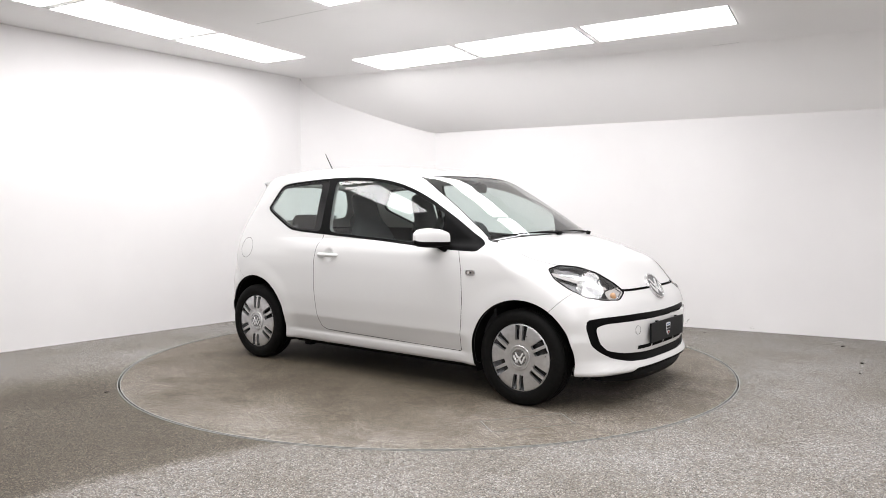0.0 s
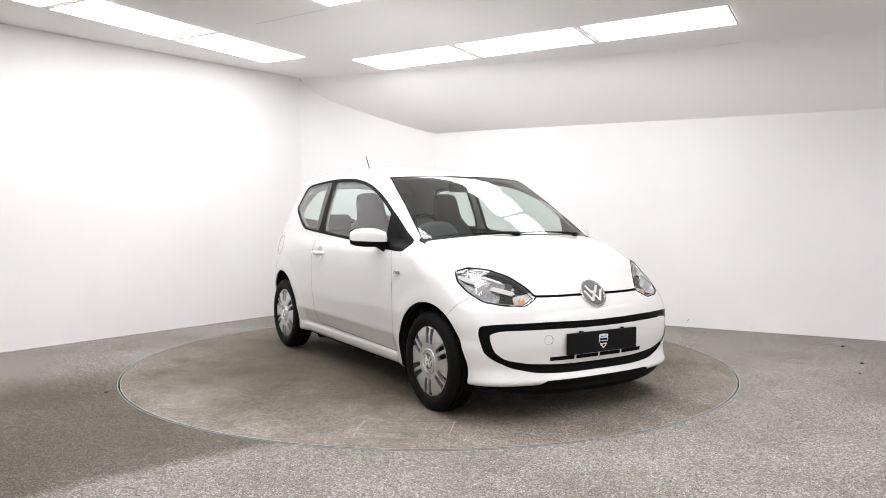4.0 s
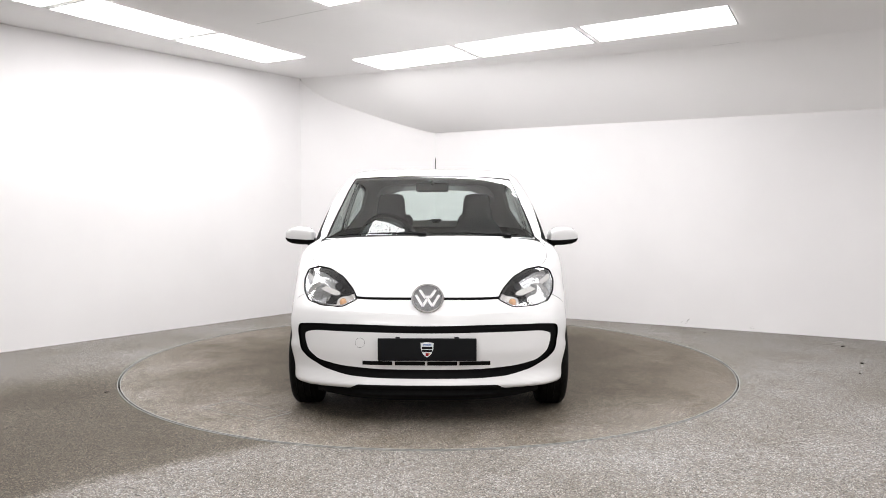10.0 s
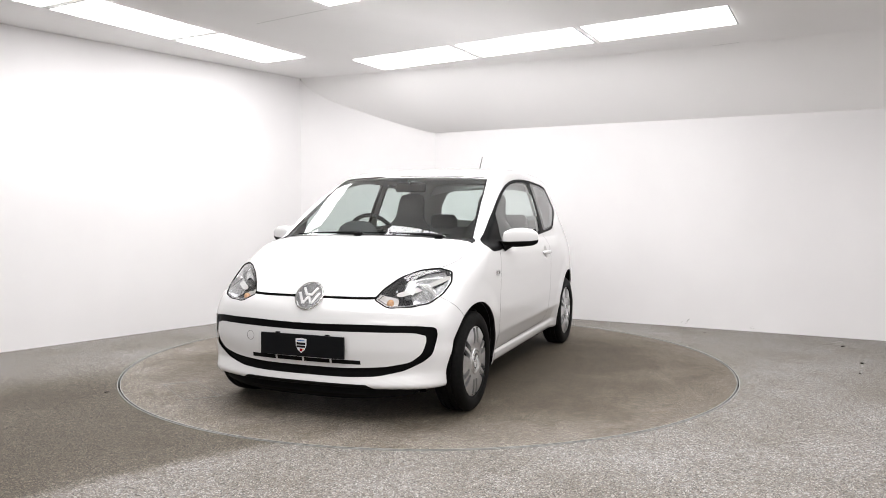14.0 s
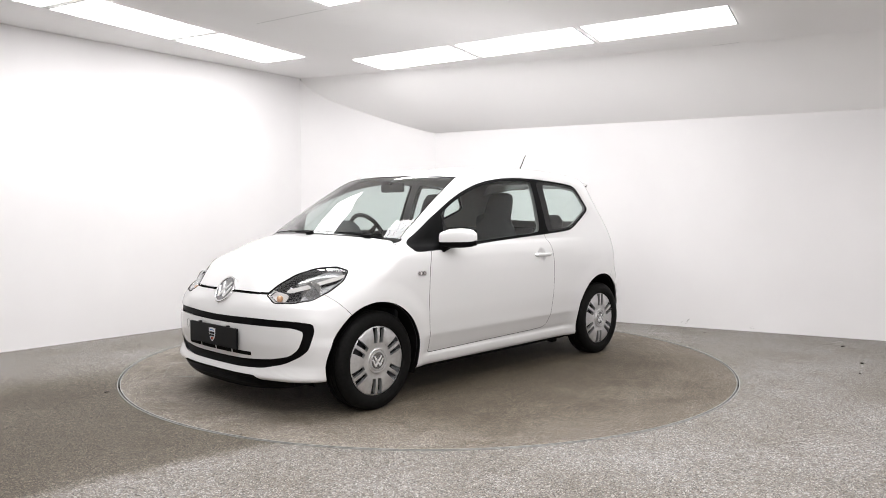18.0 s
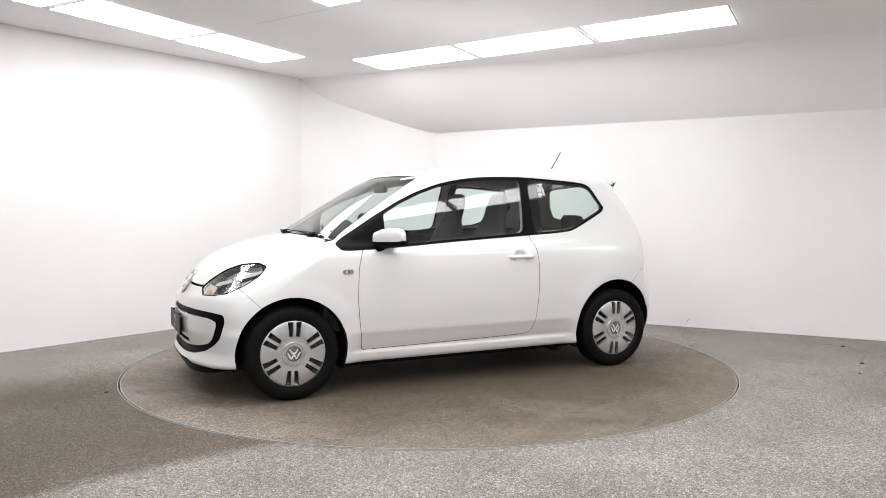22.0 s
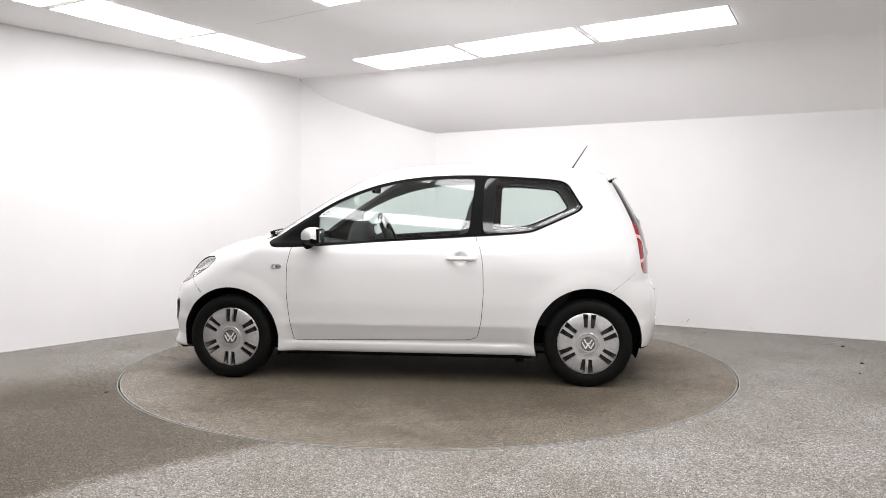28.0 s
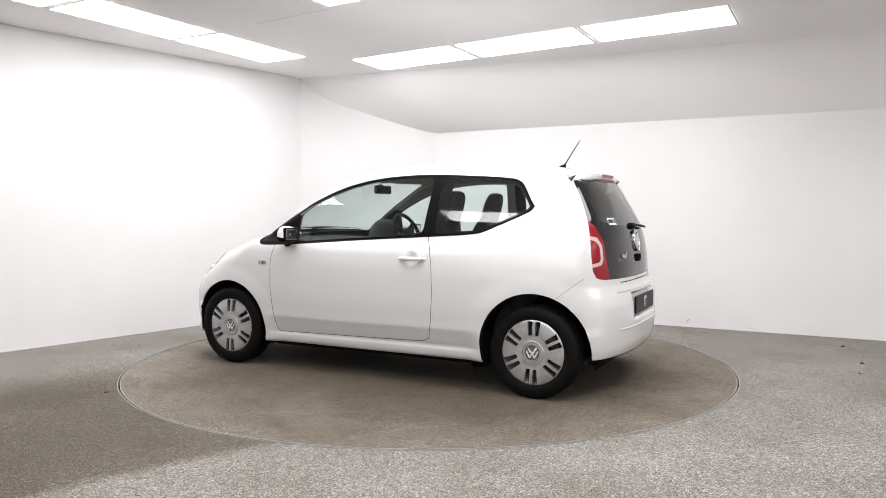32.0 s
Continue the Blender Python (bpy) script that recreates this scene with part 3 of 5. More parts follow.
DOOR = rounded([(0.775, 0.895), (0.800, 0.789), (0.806, 0.599), (0.792, 0.447), (0.772, 0.305), (0.768, 0.278), (0.755, 0.272), (-0.43, 0.292), (-0.485, 0.315), (-0.512, 0.419), (-0.527, 0.606), (-0.523, 0.793), (-0.504, 0.905), (-0.474, 0.960), (-0.47, 1.10), (0.7, 1.05)], 0.2)
# outlines on the front: bearing in degrees about (1, 0), and height
HEADLIGHT = rounded([(29.2, 0.675), (33.5, 0.728), (41.0, 0.786), (50.0, 0.822), (59.0, 0.832), (63.6, 0.812), (61.0, 0.757), (55.5, 0.702), (49.0, 0.655), (42.0, 0.637), (34.0, 0.633)], 0.2)
GRILLE_OUT = rounded([(-10, 0.543), (4, 0.543), (25, 0.549), (43, 0.545), (49.5, 0.535), (50.0, 0.490), (48.0, 0.390), (45.0, 0.350), (39.0, 0.303), (30.0, 0.273), (19.0, 0.264), (-10, 0.263)], 0.25)
GRILLE_IN = rounded([(-10, 0.505), (4, 0.505), (25, 0.509), (42, 0.508), (46.0, 0.492), (46.0, 0.460), (44.5, 0.395), (41.0, 0.350), (33.0, 0.325), (19.0, 0.311), (-10, 0.309)], 0.25)
HOOD = rounded([(-0.2, 0.682), (0.30, 0.680), (0.395, 0.683), (0.43, 0.73), (0.50, 0.788), (0.58, 0.823), (0.655, 0.838), (0.70, 0.87), (0.712, 0.915), (0.700, 0.952), (0.66, 0.968), (0.5, 0.986), (0.2, 0.995), (-0.2, 0.995)], 0.2)
COWL = [(0.58, 0.980), (0.66, 0.965), (0.692, 0.956), (0.697, 0.966), (0.672, 0.985), (0.58, 0.990)]
# lamp parts by their width from the middle and height
LAMP_BAR = rounded([(0.478, 0.701), (0.515, 0.694), (0.60, 0.722), (0.690, 0.766), (0.712, 0.787), (0.700, 0.800), (0.60, 0.748), (0.49, 0.716)], 0.2)
LAMP_TOP = rounded([(0.490, 0.722), (0.60, 0.751), (0.695, 0.797), (0.67, 0.818), (0.60, 0.812), (0.52, 0.775), (0.463, 0.735)], 0.2)
LAMP_OUTER = [(0.585, 0.64), (0.76, 0.64), (0.76, 0.785), (0.715, 0.790), (0.690, 0.765), (0.60, 0.720), (0.575, 0.69)]
LAMP_CORNER = rounded([(0.37, 0.63), (0.508, 0.63), (0.503, 0.690), (0.475, 0.700), (0.44, 0.705), (0.37, 0.70)], 0.1)
# outlines on the tail: bearing in degrees about (-1, 0), and height
HATCH = rounded([(-10, 1.36), (45, 1.36), (54.5, 1.345), (54.0, 1.311), (52.1, 1.233), (51.3, 1.128), (51.4, 1.026), (51.9, 0.892), (51.5, 0.791), (49.5, 0.745), (45, 0.733), (31, 0.730), (-10, 0.725)], 0.2)
HATCH_WINDOW = rounded([(-10, 1.36), (44, 1.34), (46, 1.2), (44, 1.09), (30, 1.062), (-10, 1.055)], 0.2)
TAIL_LIGHT = rounded([(51.6, 1.10), (47.4, 1.055), (44.3, 0.975), (43.2, 0.853), (40.5, 0.722), (50, 0.72), (53.5, 0.80), (54, 1.0)], 0.15)
LAMP_BAND = [(52.5, 1.005), (48.0, 0.99), (45.6, 0.945), (45.2, 0.855), (46.6, 0.825), (52.5, 0.81), (52.5, 0.832), (47.9, 0.842), (46.9, 0.862), (47.2, 0.935), (48.8, 0.968), (52.5, 0.983)]


def bearing(x, y, at, way):
    return np.degrees(np.arctan2(y, way * (x - at)))


def by_side(poly):
    return lambda x, y, z: polygon_distance(x, z, poly)


def by_front(poly):
    return lambda x, y, z: polygon_distance(bearing(x, y, 1.0, 1) * 0.0122, z, [(a * 0.0122, b) for a, b in poly])


def by_rear(poly):
    return lambda x, y, z: polygon_distance(bearing(x, y, -1.0, -1) * 0.0122, z, [(a * 0.0122, b) for a, b in poly])


def flank(x, y, z):
    return y > 0.42


def seams():
    """Lines where panels meet: a field that is 0 on the line, and where it holds."""
    door = by_side(DOOR)
    dlo = by_side(DLO)
    hood = lambda x, y, z: polygon_distance(y, z, HOOD) * np.where((z < 0.70) & (y < 0.39), 0.20, 1.0)
    return [
        (door, lambda x, y, z: flank(x, y, z) & (dlo(x, y, z) > 0.0) & (np.abs(x) < 1.0)),
        (hood, lambda x, y, z: (x > 0.86) & (z > 0.66) & (z < 0.985)),
        (lambda x, y, z: (x - 1.383) * 0.60 - (z - 0.555) * 0.80 * 0.75, lambda x, y, z: flank(x, y, z) & (x > 1.3) & (z > 0.5) & (z < 0.70)),
        (lambda x, y, z: -(x + 1.375) * 0.615 - (z - 0.64) * 0.79, lambda x, y, z: flank(x, y, z) & (x < -1.3) & (z > 0.58) & (z < 0.752)),
        (lambda x, y, z: z - 0.705, lambda x, y, z: (x < -1.5) & (y < 0.40) & (z > 0.69) & (z < 0.72)),
    ]


def skin_of(depth, fine):
    v, t = cast(depth, *fine)
    s = Skin(v, t)
    return s


def cut_openings(s):
    for cx, cz, r in (FRONT_ARCH, REAR_ARCH):
        s.mark(lambda x, y, z: np.hypot(x - cx, z - cz) - r, L["gone"], lambda x, y, z: (y > 0.40) & (z < 0.75), tuple(range(len(NAMES))))


def outer_skin():
    s = skin_of(0.0, (80, 190, 96, 240))
    # between two small winglets the front bumper ends higher, over the black lip
    s.mark(lambda x, y, z: z - 0.195 - 0.062 * step(-1.25, -1.5, x) - 0.036 * step(0.45, 0.36, y) * step(1.45, 1.55, x), L["underside"])
    for z0 in (0.386, 0.391):
        s.split(lambda x, y, z: z - z0, lambda x, y, z: flank(x, y, z) & (np.abs(x) < 1.0))
    cut_openings(s)
    seam_list = seams()
    s.mark(by_side(DLO), L["dlo_trim"], lambda x, y, z: flank(x, y, z) & (z > 0.88))
    s.mark(by_side(DOOR_GLASS), L["door_glass"], flank, (L["dlo_trim"],))
    s.mark(by_side(QUARTER_OUT), L["quarter_border"], flank, (L["dlo_trim"],))
    s.mark(by_side(QUARTER), L["quarter_glass"], flank, (L["quarter_border"],))
    up = lambda x, y, z: (x > 0.05) & (z > 0.93)
    edge = curve([0.9, 0.97, 1.1, 1.2, 1.3, 1.385, 1.42], [0.690, 0.672, 0.640, 0.612, 0.585, 0.553, 0.53])
    lower = lambda y: 0.996 - 0.028 * (y / 0.7) ** 2.4
    upper = lambda y: 1.402 - 0.030 * (y / 0.7) ** 2.4
    screen = lambda x, y, z: np.maximum(np.maximum(y - edge(z), lower(y) - z), z - upper(y))
    s.mark(screen, L["windscreen_border"], up)
    s.mark(lambda x, y, z: screen(x, y, z) + 0.010, L["windscreen"], up, (L["windscreen_border"],))
    s.mark(lambda x, y, z: polygon_distance(y, z, COWL), L["cowl_corner"], lambda x, y, z: (x > 0.8) & (z > 0.93) & (y > 0.4))
    s.mark(by_front(HEADLIGHT), L["headlight"], lambda x, y, z: (x > 1.25) & (y > 0.2))
    s.mark(by_rear(HATCH), L["hatch_panel"], lambda x, y, z: (x < -1.2) & (z > 0.68))
    s.mark(by_rear(TAIL_LIGHT), L["tail_light"], lambda x, y, z: (x < -1.2), (L["hatch_panel"],))
    s.mark(by_rear(LAMP_BAND), L["lamp_band"], lambda x, y, z: (x < -1.2), (L["tail_light"],))
    s.mark(by_rear(HATCH_WINDOW), L["hatch_glass"], lambda x, y, z: (x < -1.2), (L["hatch_panel"],))
    s.mark(by_front(GRILLE_OUT), L["grille_frame"], lambda x, y, z: (x > 1.4) & (z < 0.6))
    s.mark(by_front(GRILLE_IN), L["bumper"], lambda x, y, z: (x > 1.4) & (z < 0.6), (L["grille_frame"],))
    for (field, where), name in zip(seam_list, ("gap_door", "gap_hood", "gap_front", "gap_rear", "gap_hatch")):
        s.split(lambda x, y, z: field(x, y, z) - SEAM_HALF[name], where)
        s.split(lambda x, y, z: field(x, y, z) + SEAM_HALF[name], where)
        s.mark(lambda x, y, z: np.abs(field(x, y, z)) - SEAM_HALF[name], L[name], where, (0, L["bumper"]), cut=False)
    s.mark(lambda x, y, z: z - 0.70, L["gap_nose"], lambda x, y, z: y < 0.41, (L["gap_hood"],), cut=False)
    s.mark(by_side(DOOR), L["door"], flank, cut=False)
    s.mark(lambda x, y, z: polygon_distance(y, z, HOOD), L["hood"], lambda x, y, z: (x > 0.86) & (z > 0.66), cut=False)
    fb = seam_list[2][0]
    s.mark(lambda x, y, z: -fb(x, y, z), L["bumper"], lambda x, y, z: (x > 1.3) & (z < 0.80), cut=False)
    rb = seam_list[3][0]
    s.mark(lambda x, y, z: np.maximum(-rb(x, y, z), z - 0.755), L["rear_bumper"], lambda x, y, z: (x < -1.3) & (z < 0.755), cut=False)
    return s


def put_skin(s, label, name, mat, parent, mirror="both", push=0.0, text="", smooth_as_skin=True, field=body_field):
    """Makes the panel of that label: on the left, on the right, or both joined over the middle. push: metres inwards."""
    keep = s.t[np.isin(s.label, [L[x] for x in ([label] if isinstance(label, str) else label)])]
    if not len(keep):
        return None
    used, idx = np.unique(keep, return_inverse=True)
    v, t = s.v[used].copy(), idx.reshape(-1, 3)
    e = 0.004
    g = np.stack([field(v[:, 0] + e * a, v[:, 1] + e * b, v[:, 2] + e * c) - field(v[:, 0] - e * a, v[:, 1] - e * b, v[:, 2] - e * c)
                  for a, b, c in ((1, 0, 0), (0, 1, 0), (0, 0, 1))], 1)
    g[v[:, 1] < 1e-6, 1] = 0
    g /= np.linalg.norm(g, axis=1)[:, None] + 1e-9
    v = v - g * (push(v)[:, None] if callable(push) else push)
    if mirror == "right":
        v, g, t = v * (1, -1, 1), g * (1, -1, 1), t[:, ::-1]
    elif mirror == "both":
        n = len(v)
        mid = v[:, 1] < 1e-6
        other = np.where(mid, np.arange(n), n + np.cumsum(~mid) - 1)
        t = np.concatenate([t, other[t][:, ::-1]])
        v, g = np.concatenate([v, v[~mid] * (1, -1, 1)]), np.concatenate([g, g[~mid] * (1, -1, 1)])
    me = bpy.data.meshes.new(name)
    me.vertices.add(len(v))
    me.vertices.foreach_set("co", v.astype(np.float32).ravel())
    me.loops.add(len(t) * 3)
    me.loops.foreach_set("vertex_index", t.astype(np.int32).ravel())
    me.polygons.add(len(t))
    me.polygons.foreach_set("loop_start", np.arange(0, len(t) * 3, 3, dtype=np.int32))
    me.update(calc_edges=True)
    me.validate()
    me.shade_smooth()
    if smooth_as_skin and len(me.vertices) == len(g):
        me.normals_split_custom_set_from_vertices(g.tolist())
    me.materials.append(mat)
    ob = new(name, me)
    ob.parent = parent
    return tagged(ob, text)


car = new("car")
tagged(car, "small white three-door hatchback with black trim, parked on the turntable", "car")
SKIN = outer_skin()


def build_body():
    s = SKIN
    put_skin(s, "body", "body_shell", PAINT, car)
    put_skin(s, "underside", "underbody", UNDER, car)
    put_skin(s, "hood", "hood", PAINT, car)
    put_skin(s, "bumper", "front_bumper", PAINT, car)
    put_skin(s, "rear_bumper", "rear_bumper", PAINT, car)
    put_skin(s, "grille_frame", "grille_frame", PLASTIC, car, push=0.012, text="black honeycomb air intake round the bumper")
    put_skin(s, "windscreen", "windscreen", GLASS, car, push=0.002, text="clear windscreen glass", field=lambda x, y, z: z - screen_height(x, y))
    put_skin(s, "windscreen_border", "windscreen_border", GLOSS, car, push=0.003)
    put_skin(s, "hatch_glass", "rear_window", GLASS, car, push=0.002)
    put_skin(s, "hatch_panel", "tailgate", GLOSS, car, push=0.002, text="black glass tailgate")
    put_skin(s, "gap_hatch", "tailgate_gap", GAP, car, push=0.008)
    for side in ("left", "right"):
        put_skin(s, "door", "door", PAINT, car, side)
        put_skin(s, "cowl_corner", "cowl_corner", PLASTIC, car, side, 0.001, "black plastic corner below the windscreen pillar")
        put_skin(s, "gap_door", "door_gap", GAP, car, side, 0.008)
        put_skin(s, "gap_hood", "hood_gap", GAP, car, side, 0.010)
        put_skin(s, "gap_nose", "hood_slit", GAP, car, side, 0.010)
        put_skin(s, "gap_front", "fender_gap", GAP, car, side, 0.006)
        put_skin(s, "gap_rear", "bumper_gap", GAP, car, side, 0.006)
        put_skin(s, "dlo_trim", "window_surround", PLASTIC, car, side, 0.003, "black window surround and pillar")
        put_skin(s, "door_glass", "door_window", GLASS, car, side, 0.008, field=side_pane)
        put_skin(s, "quarter_border", "quarter_window_edge", GLOSS, car, side, 0.005, field=side_pane)
        put_skin(s, "quarter_glass", "quarter_window", GLASS, car, side, 0.005, field=side_pane)
        put_skin(s, "headlight", "headlight", CLEAR, car, side, 0.003)
        lamp = put_skin(s, "tail_light", "tail_light", RED, car, side, 0.002, "red tail light wrapping the corner")
        put_skin(s, "lamp_band", "light_band", PINK, lamp, side, 0.000, "pale bracket-shaped light band")


build_body()


# ---- wheels ----
def arc_points(r, a0, a1, n):
    return [(r * math.cos(a0 + (a1 - a0) * k / n), r * math.sin(a0 + (a1 - a0) * k / n)) for k in range(n + 1)]


def slot_distance(px, py, a):
    """Distance to a pair of slots that run outwards at the bearing a."""
    u, w = px * math.cos(a) + py * math.sin(a), -px * math.sin(a) + py * math.cos(a)
    # a straight bar parts the two slots of a pair, which widen outwards
    half = 0.0092 + 0.060 * (u - 0.092)
    qx, qy = np.abs(u - 0.1325) - 0.0385, np.abs(np.abs(w) - 0.0095 - half) - half
    return np.hypot(np.maximum(qx, 0), np.maximum(qy, 0)) + np.minimum(np.maximum(qx, qy), 0) - 0.0015


def hubcap_mesh():
    """A domed disc with six pairs of slots cut through it."""
    radii = np.concatenate([np.linspace(0.046, 0.176, 34), [0.180, 0.183, 0.1835]])
    n = 288
    ang = np.arange(n) * math.tau / n
    lift = curve([0.046, 0.075, 0.12, 0.165, 0.178, 0.183, 0.1835], [0.014, 0.013, 0.016, 0.012, 0.008, 0.0, -0.012])
    v = np.stack([radii[:, None] * np.cos(ang), lift(radii)[:, None] + 0 * ang, radii[:, None] * np.sin(ang)], -1).reshape(-1, 3)
    i = np.arange(len(radii) * n).reshape(len(radii), n)
    j = np.roll(i, -1, 1)
    q = np.stack([i[:-1], j[:-1], j[1:], i[1:]], -1).reshape(-1, 4)
    s = Skin(v, np.concatenate([q[:, [0, 1, 2]], q[:, [0, 2, 3]]]))
    for k in range(6):
        s.mark(lambda x, y, z: slot_distance(x, z, math.radians(93 + 60 * k)), 1)
    keep = s.t[s.label == 0]
    used, idx = np.unique(keep, return_inverse=True)
    bm = bmesh.new()
    vs = [bm.verts.new(p) for p in s.v[used]]
    for t in idx.reshape(-1, 3):
        bm.faces.new([vs[a] for a in t])
    rim = [e for e in bm.edges if len(e.link_faces) == 1 and 0.06 < math.hypot(e.verts[0].co.x, e.verts[0].co.z) < 0.172]
    got = bmesh.ops.extrude_edge_only(bm, edges=rim)["geom"]
    for g in got:
        if isinstance(g, bmesh.types.BMVert):
            g.co.y -= 0.022
    return bm


def emblem_bars(bm, r, push, depth):
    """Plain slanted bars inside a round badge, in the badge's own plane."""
    for a, b in (((-0.55, 0.62), (-0.16, -0.02)), ((0.55, 0.62), (0.16, -0.02)), ((-0.82, 0.22), (-0.34, -0.66)), ((0.82, 0.22), (0.34, -0.66)), ((-0.34, -0.66), (0.0, -0.06)), ((0.34, -0.66), (0.0, -0.06)), ((-0.16, 0.08), (0.16, 0.08))):
        d = Vector((b[0] - a[0], b[1] - a[1])).normalized()
        w = Vector((-d.y, d.x)) * 0.088
        q = [Vector(a) + w, Vector(b) + w, Vector(b) - w, Vector(a) - w]
        prism([(p.x * r, push, p.y * r) for p in q], (0, depth, 0), bm=bm)
    return bm


def build_wheel(name, x, side):
    """side 1: the car's left. The wheel's face looks along its own +y."""
    turn = pose(x, side * 0.716, TYRE_R, 0, 0, 0 if side > 0 else 180)
    rim = part(name, revolve([(0.02, -0.06), (0.150, -0.06), (0.198, -0.072), (0.200, -0.06), (0.185, -0.02), (0.185, 0.05), (0.201, 0.066), (0.198, 0.070), (0.160, 0.035), (0.02, 0.035)], 64), LAMP_DARK, car, "steel road wheel with a silver cover and black tyre", 40)
    rim.matrix_local = turn
    prof = [(0.200, -0.066), (0.206, -0.076), (0.224, -0.083), (0.247, -0.084), (0.268, -0.078), (0.281, -0.066), (0.286, -0.056)]
    tread = []
    for c in (-0.036, 0.0, 0.036):
        tread += [(0.287, c - 0.005), (0.280, c - 0.004), (0.280, c + 0.004), (0.287, c + 0.005)]
    prof = prof + tread + [(r, -y) for r, y in reversed(prof)]
    bm = revolve(prof, 96, closed=True)
    part("tyre", bm, RUBBER, rim, "black rubber tyre", 30)
    cap = part("hubcap", hubcap_mesh(), SILVER, rim, "silver plastic wheel cover with six pairs of slots", 35)
    cap.location.y = 0.062
    cap.scale = (1.11, 1.0, 1.11)
    centre = part("centre_cap", revolve([(0.074, -0.004), (0.074, 0.013), (0.071, 0.017), (0.064, 0.017), (0.062, 0.013), (0.057, 0.013), (0.055, 0.018), (0.049, 0.018), (0.047, 0.012), (0.001, 0.013)], 48), SILVER, rim, "round raised centre badge", 30)
    centre.location.y = 0.064
    bars = part("badge", emblem_bars(bmesh.new(), 0.047, 0.0, 0.006), BADGE_CHROME, rim)
    bars.location.y = 0.076
    field = part("badge_field", revolve([(0.0465, 0.0), (0.0465, 0.0025), (0.001, 0.0025)], 40), BADGE_FIELD, rim)
    field.location.y = 0.0755
    part("brake", revolve([(0.02, 0.0), (0.115, 0.0), (0.115, 0.03), (0.02, 0.03)], 48), GAP, rim)
    return rim


def build_wells():
    for cx, cz, r in (FRONT_ARCH, REAR_ARCH):
        for side in (1, -1):
            bm = bmesh.new()
            n = 40
            rows = []
            for k in range(n + 1):
                a = math.radians(-22 + 224 * k / n)
                x, z = cx + math.cos(a) * (r + 0.004), cz + math.sin(a) * (r + 0.004)
                try_y = flank_y(x, max(z, 0.2), 0.0) - 0.012
                rows.append([bm.verts.new((x, side * y, z)) for y in (try_y, 0.62, 0.47)] + [bm.verts.new((cx, side * 0.47, cz))])
            for a, b in zip(rows, rows[1:]):
                for k in range(2):
                    bm.faces.new((a[k], b[k], b[k + 1], a[k + 1]))
                bm.faces.new((a[2], b[2], b[3], a[3]))
            part("wheel_well", bm, UNDER, car, "black wheel arch liner", 50)


build_wells()
for x in (AXLE, -AXLE):
    for side in (1, -1):
        build_wheel("wheel", x, side)


# ---- cabin ----
def build_cabin():
    s = Skin(*cast(0.032, 40, 110, 48, 120))
    for poly in (DOOR_GLASS, QUARTER_OUT):
        s.mark(by_side(poly), L["gone"], lambda x, y, z: flank(x, y, z) & (z > 0.85))
    edge = curve([0.9, 0.97, 1.1, 1.2, 1.3, 1.385, 1.42], [0.678, 0.662, 0.632, 0.604, 0.577, 0.545, 0.52])
    s.mark(lambda x, y, z: np.maximum(np.maximum(y - edge(z), 0.975 - z), z - 1.372), L["gone"], lambda x, y, z: (x > 0.05) & (z > 0.93))
    s.mark(by_rear(HATCH_WINDOW), L["gone"], lambda x, y, z: (x < -1.2))
    s.mark(lambda x, y, z: np.minimum(1.25 - np.abs(x), 0.7 - z), L["gone"], lambda x, y, z: (x > 1.12), cut=False)
    s.mark(by_front(HEADLIGHT), L["gone"], lambda x, y, z: (x > 1.1), cut=False)
    for cx, cz, r in (FRONT_ARCH, REAR_ARCH):
        s.mark(lambda x, y, z: np.hypot(x - cx, z - cz) - r, L["gone"], lambda x, y, z: (y > 0.40) & (z < 0.75))
    s.mark(lambda x, y, z: 1.0 + 0.16 * step(0.35, 0.6, x) - z, L["quarter_glass"])
    put_skin(s, "body", "cabin_lining", TRIM, car, text="dark cabin side trim")
    put_skin(s, "quarter_glass", "headlining", LINING, car, text="grey headlining and pillar trim")
    # floor and bulkheads
    part("cabin_floor", box(-1.5, 1.0, -0.6, 0.6, 0.20, 0.23), TRIM, car)
    part("bulkhead", box(0.98, 1.0, -0.72, 0.72, 0.2, 0.95), TRIM, car)


def cushion(bm, sections, n=20):
    """A padded shape lofted through upright rounded sections: centre, half width, half depth, up the back."""
    rings = []
    for (cx, cy, cz), hw, hd, power, tilt in sections:
        ring = []
        for k in range(n):
            a = k * math.tau / n
            c, s_ = math.cos(a), math.sin(a)
            u = math.copysign(abs(c) ** (2 / power), c) * hw
            w = math.copysign(abs(s_) ** (2 / power), s_) * hd
            ring.append(bm.verts.new((cx + w * math.cos(tilt), cy + u, cz + w * math.sin(tilt))))
        rings.append(ring)
    for a, b in zip(rings, rings[1:]):
        for k in range(n):
            bm.faces.new((a[k], a[(k + 1) % n], b[(k + 1) % n], b[k]))
    bm.faces.new(rings[0][::-1])
    bm.faces.new(rings[-1])
    return bm


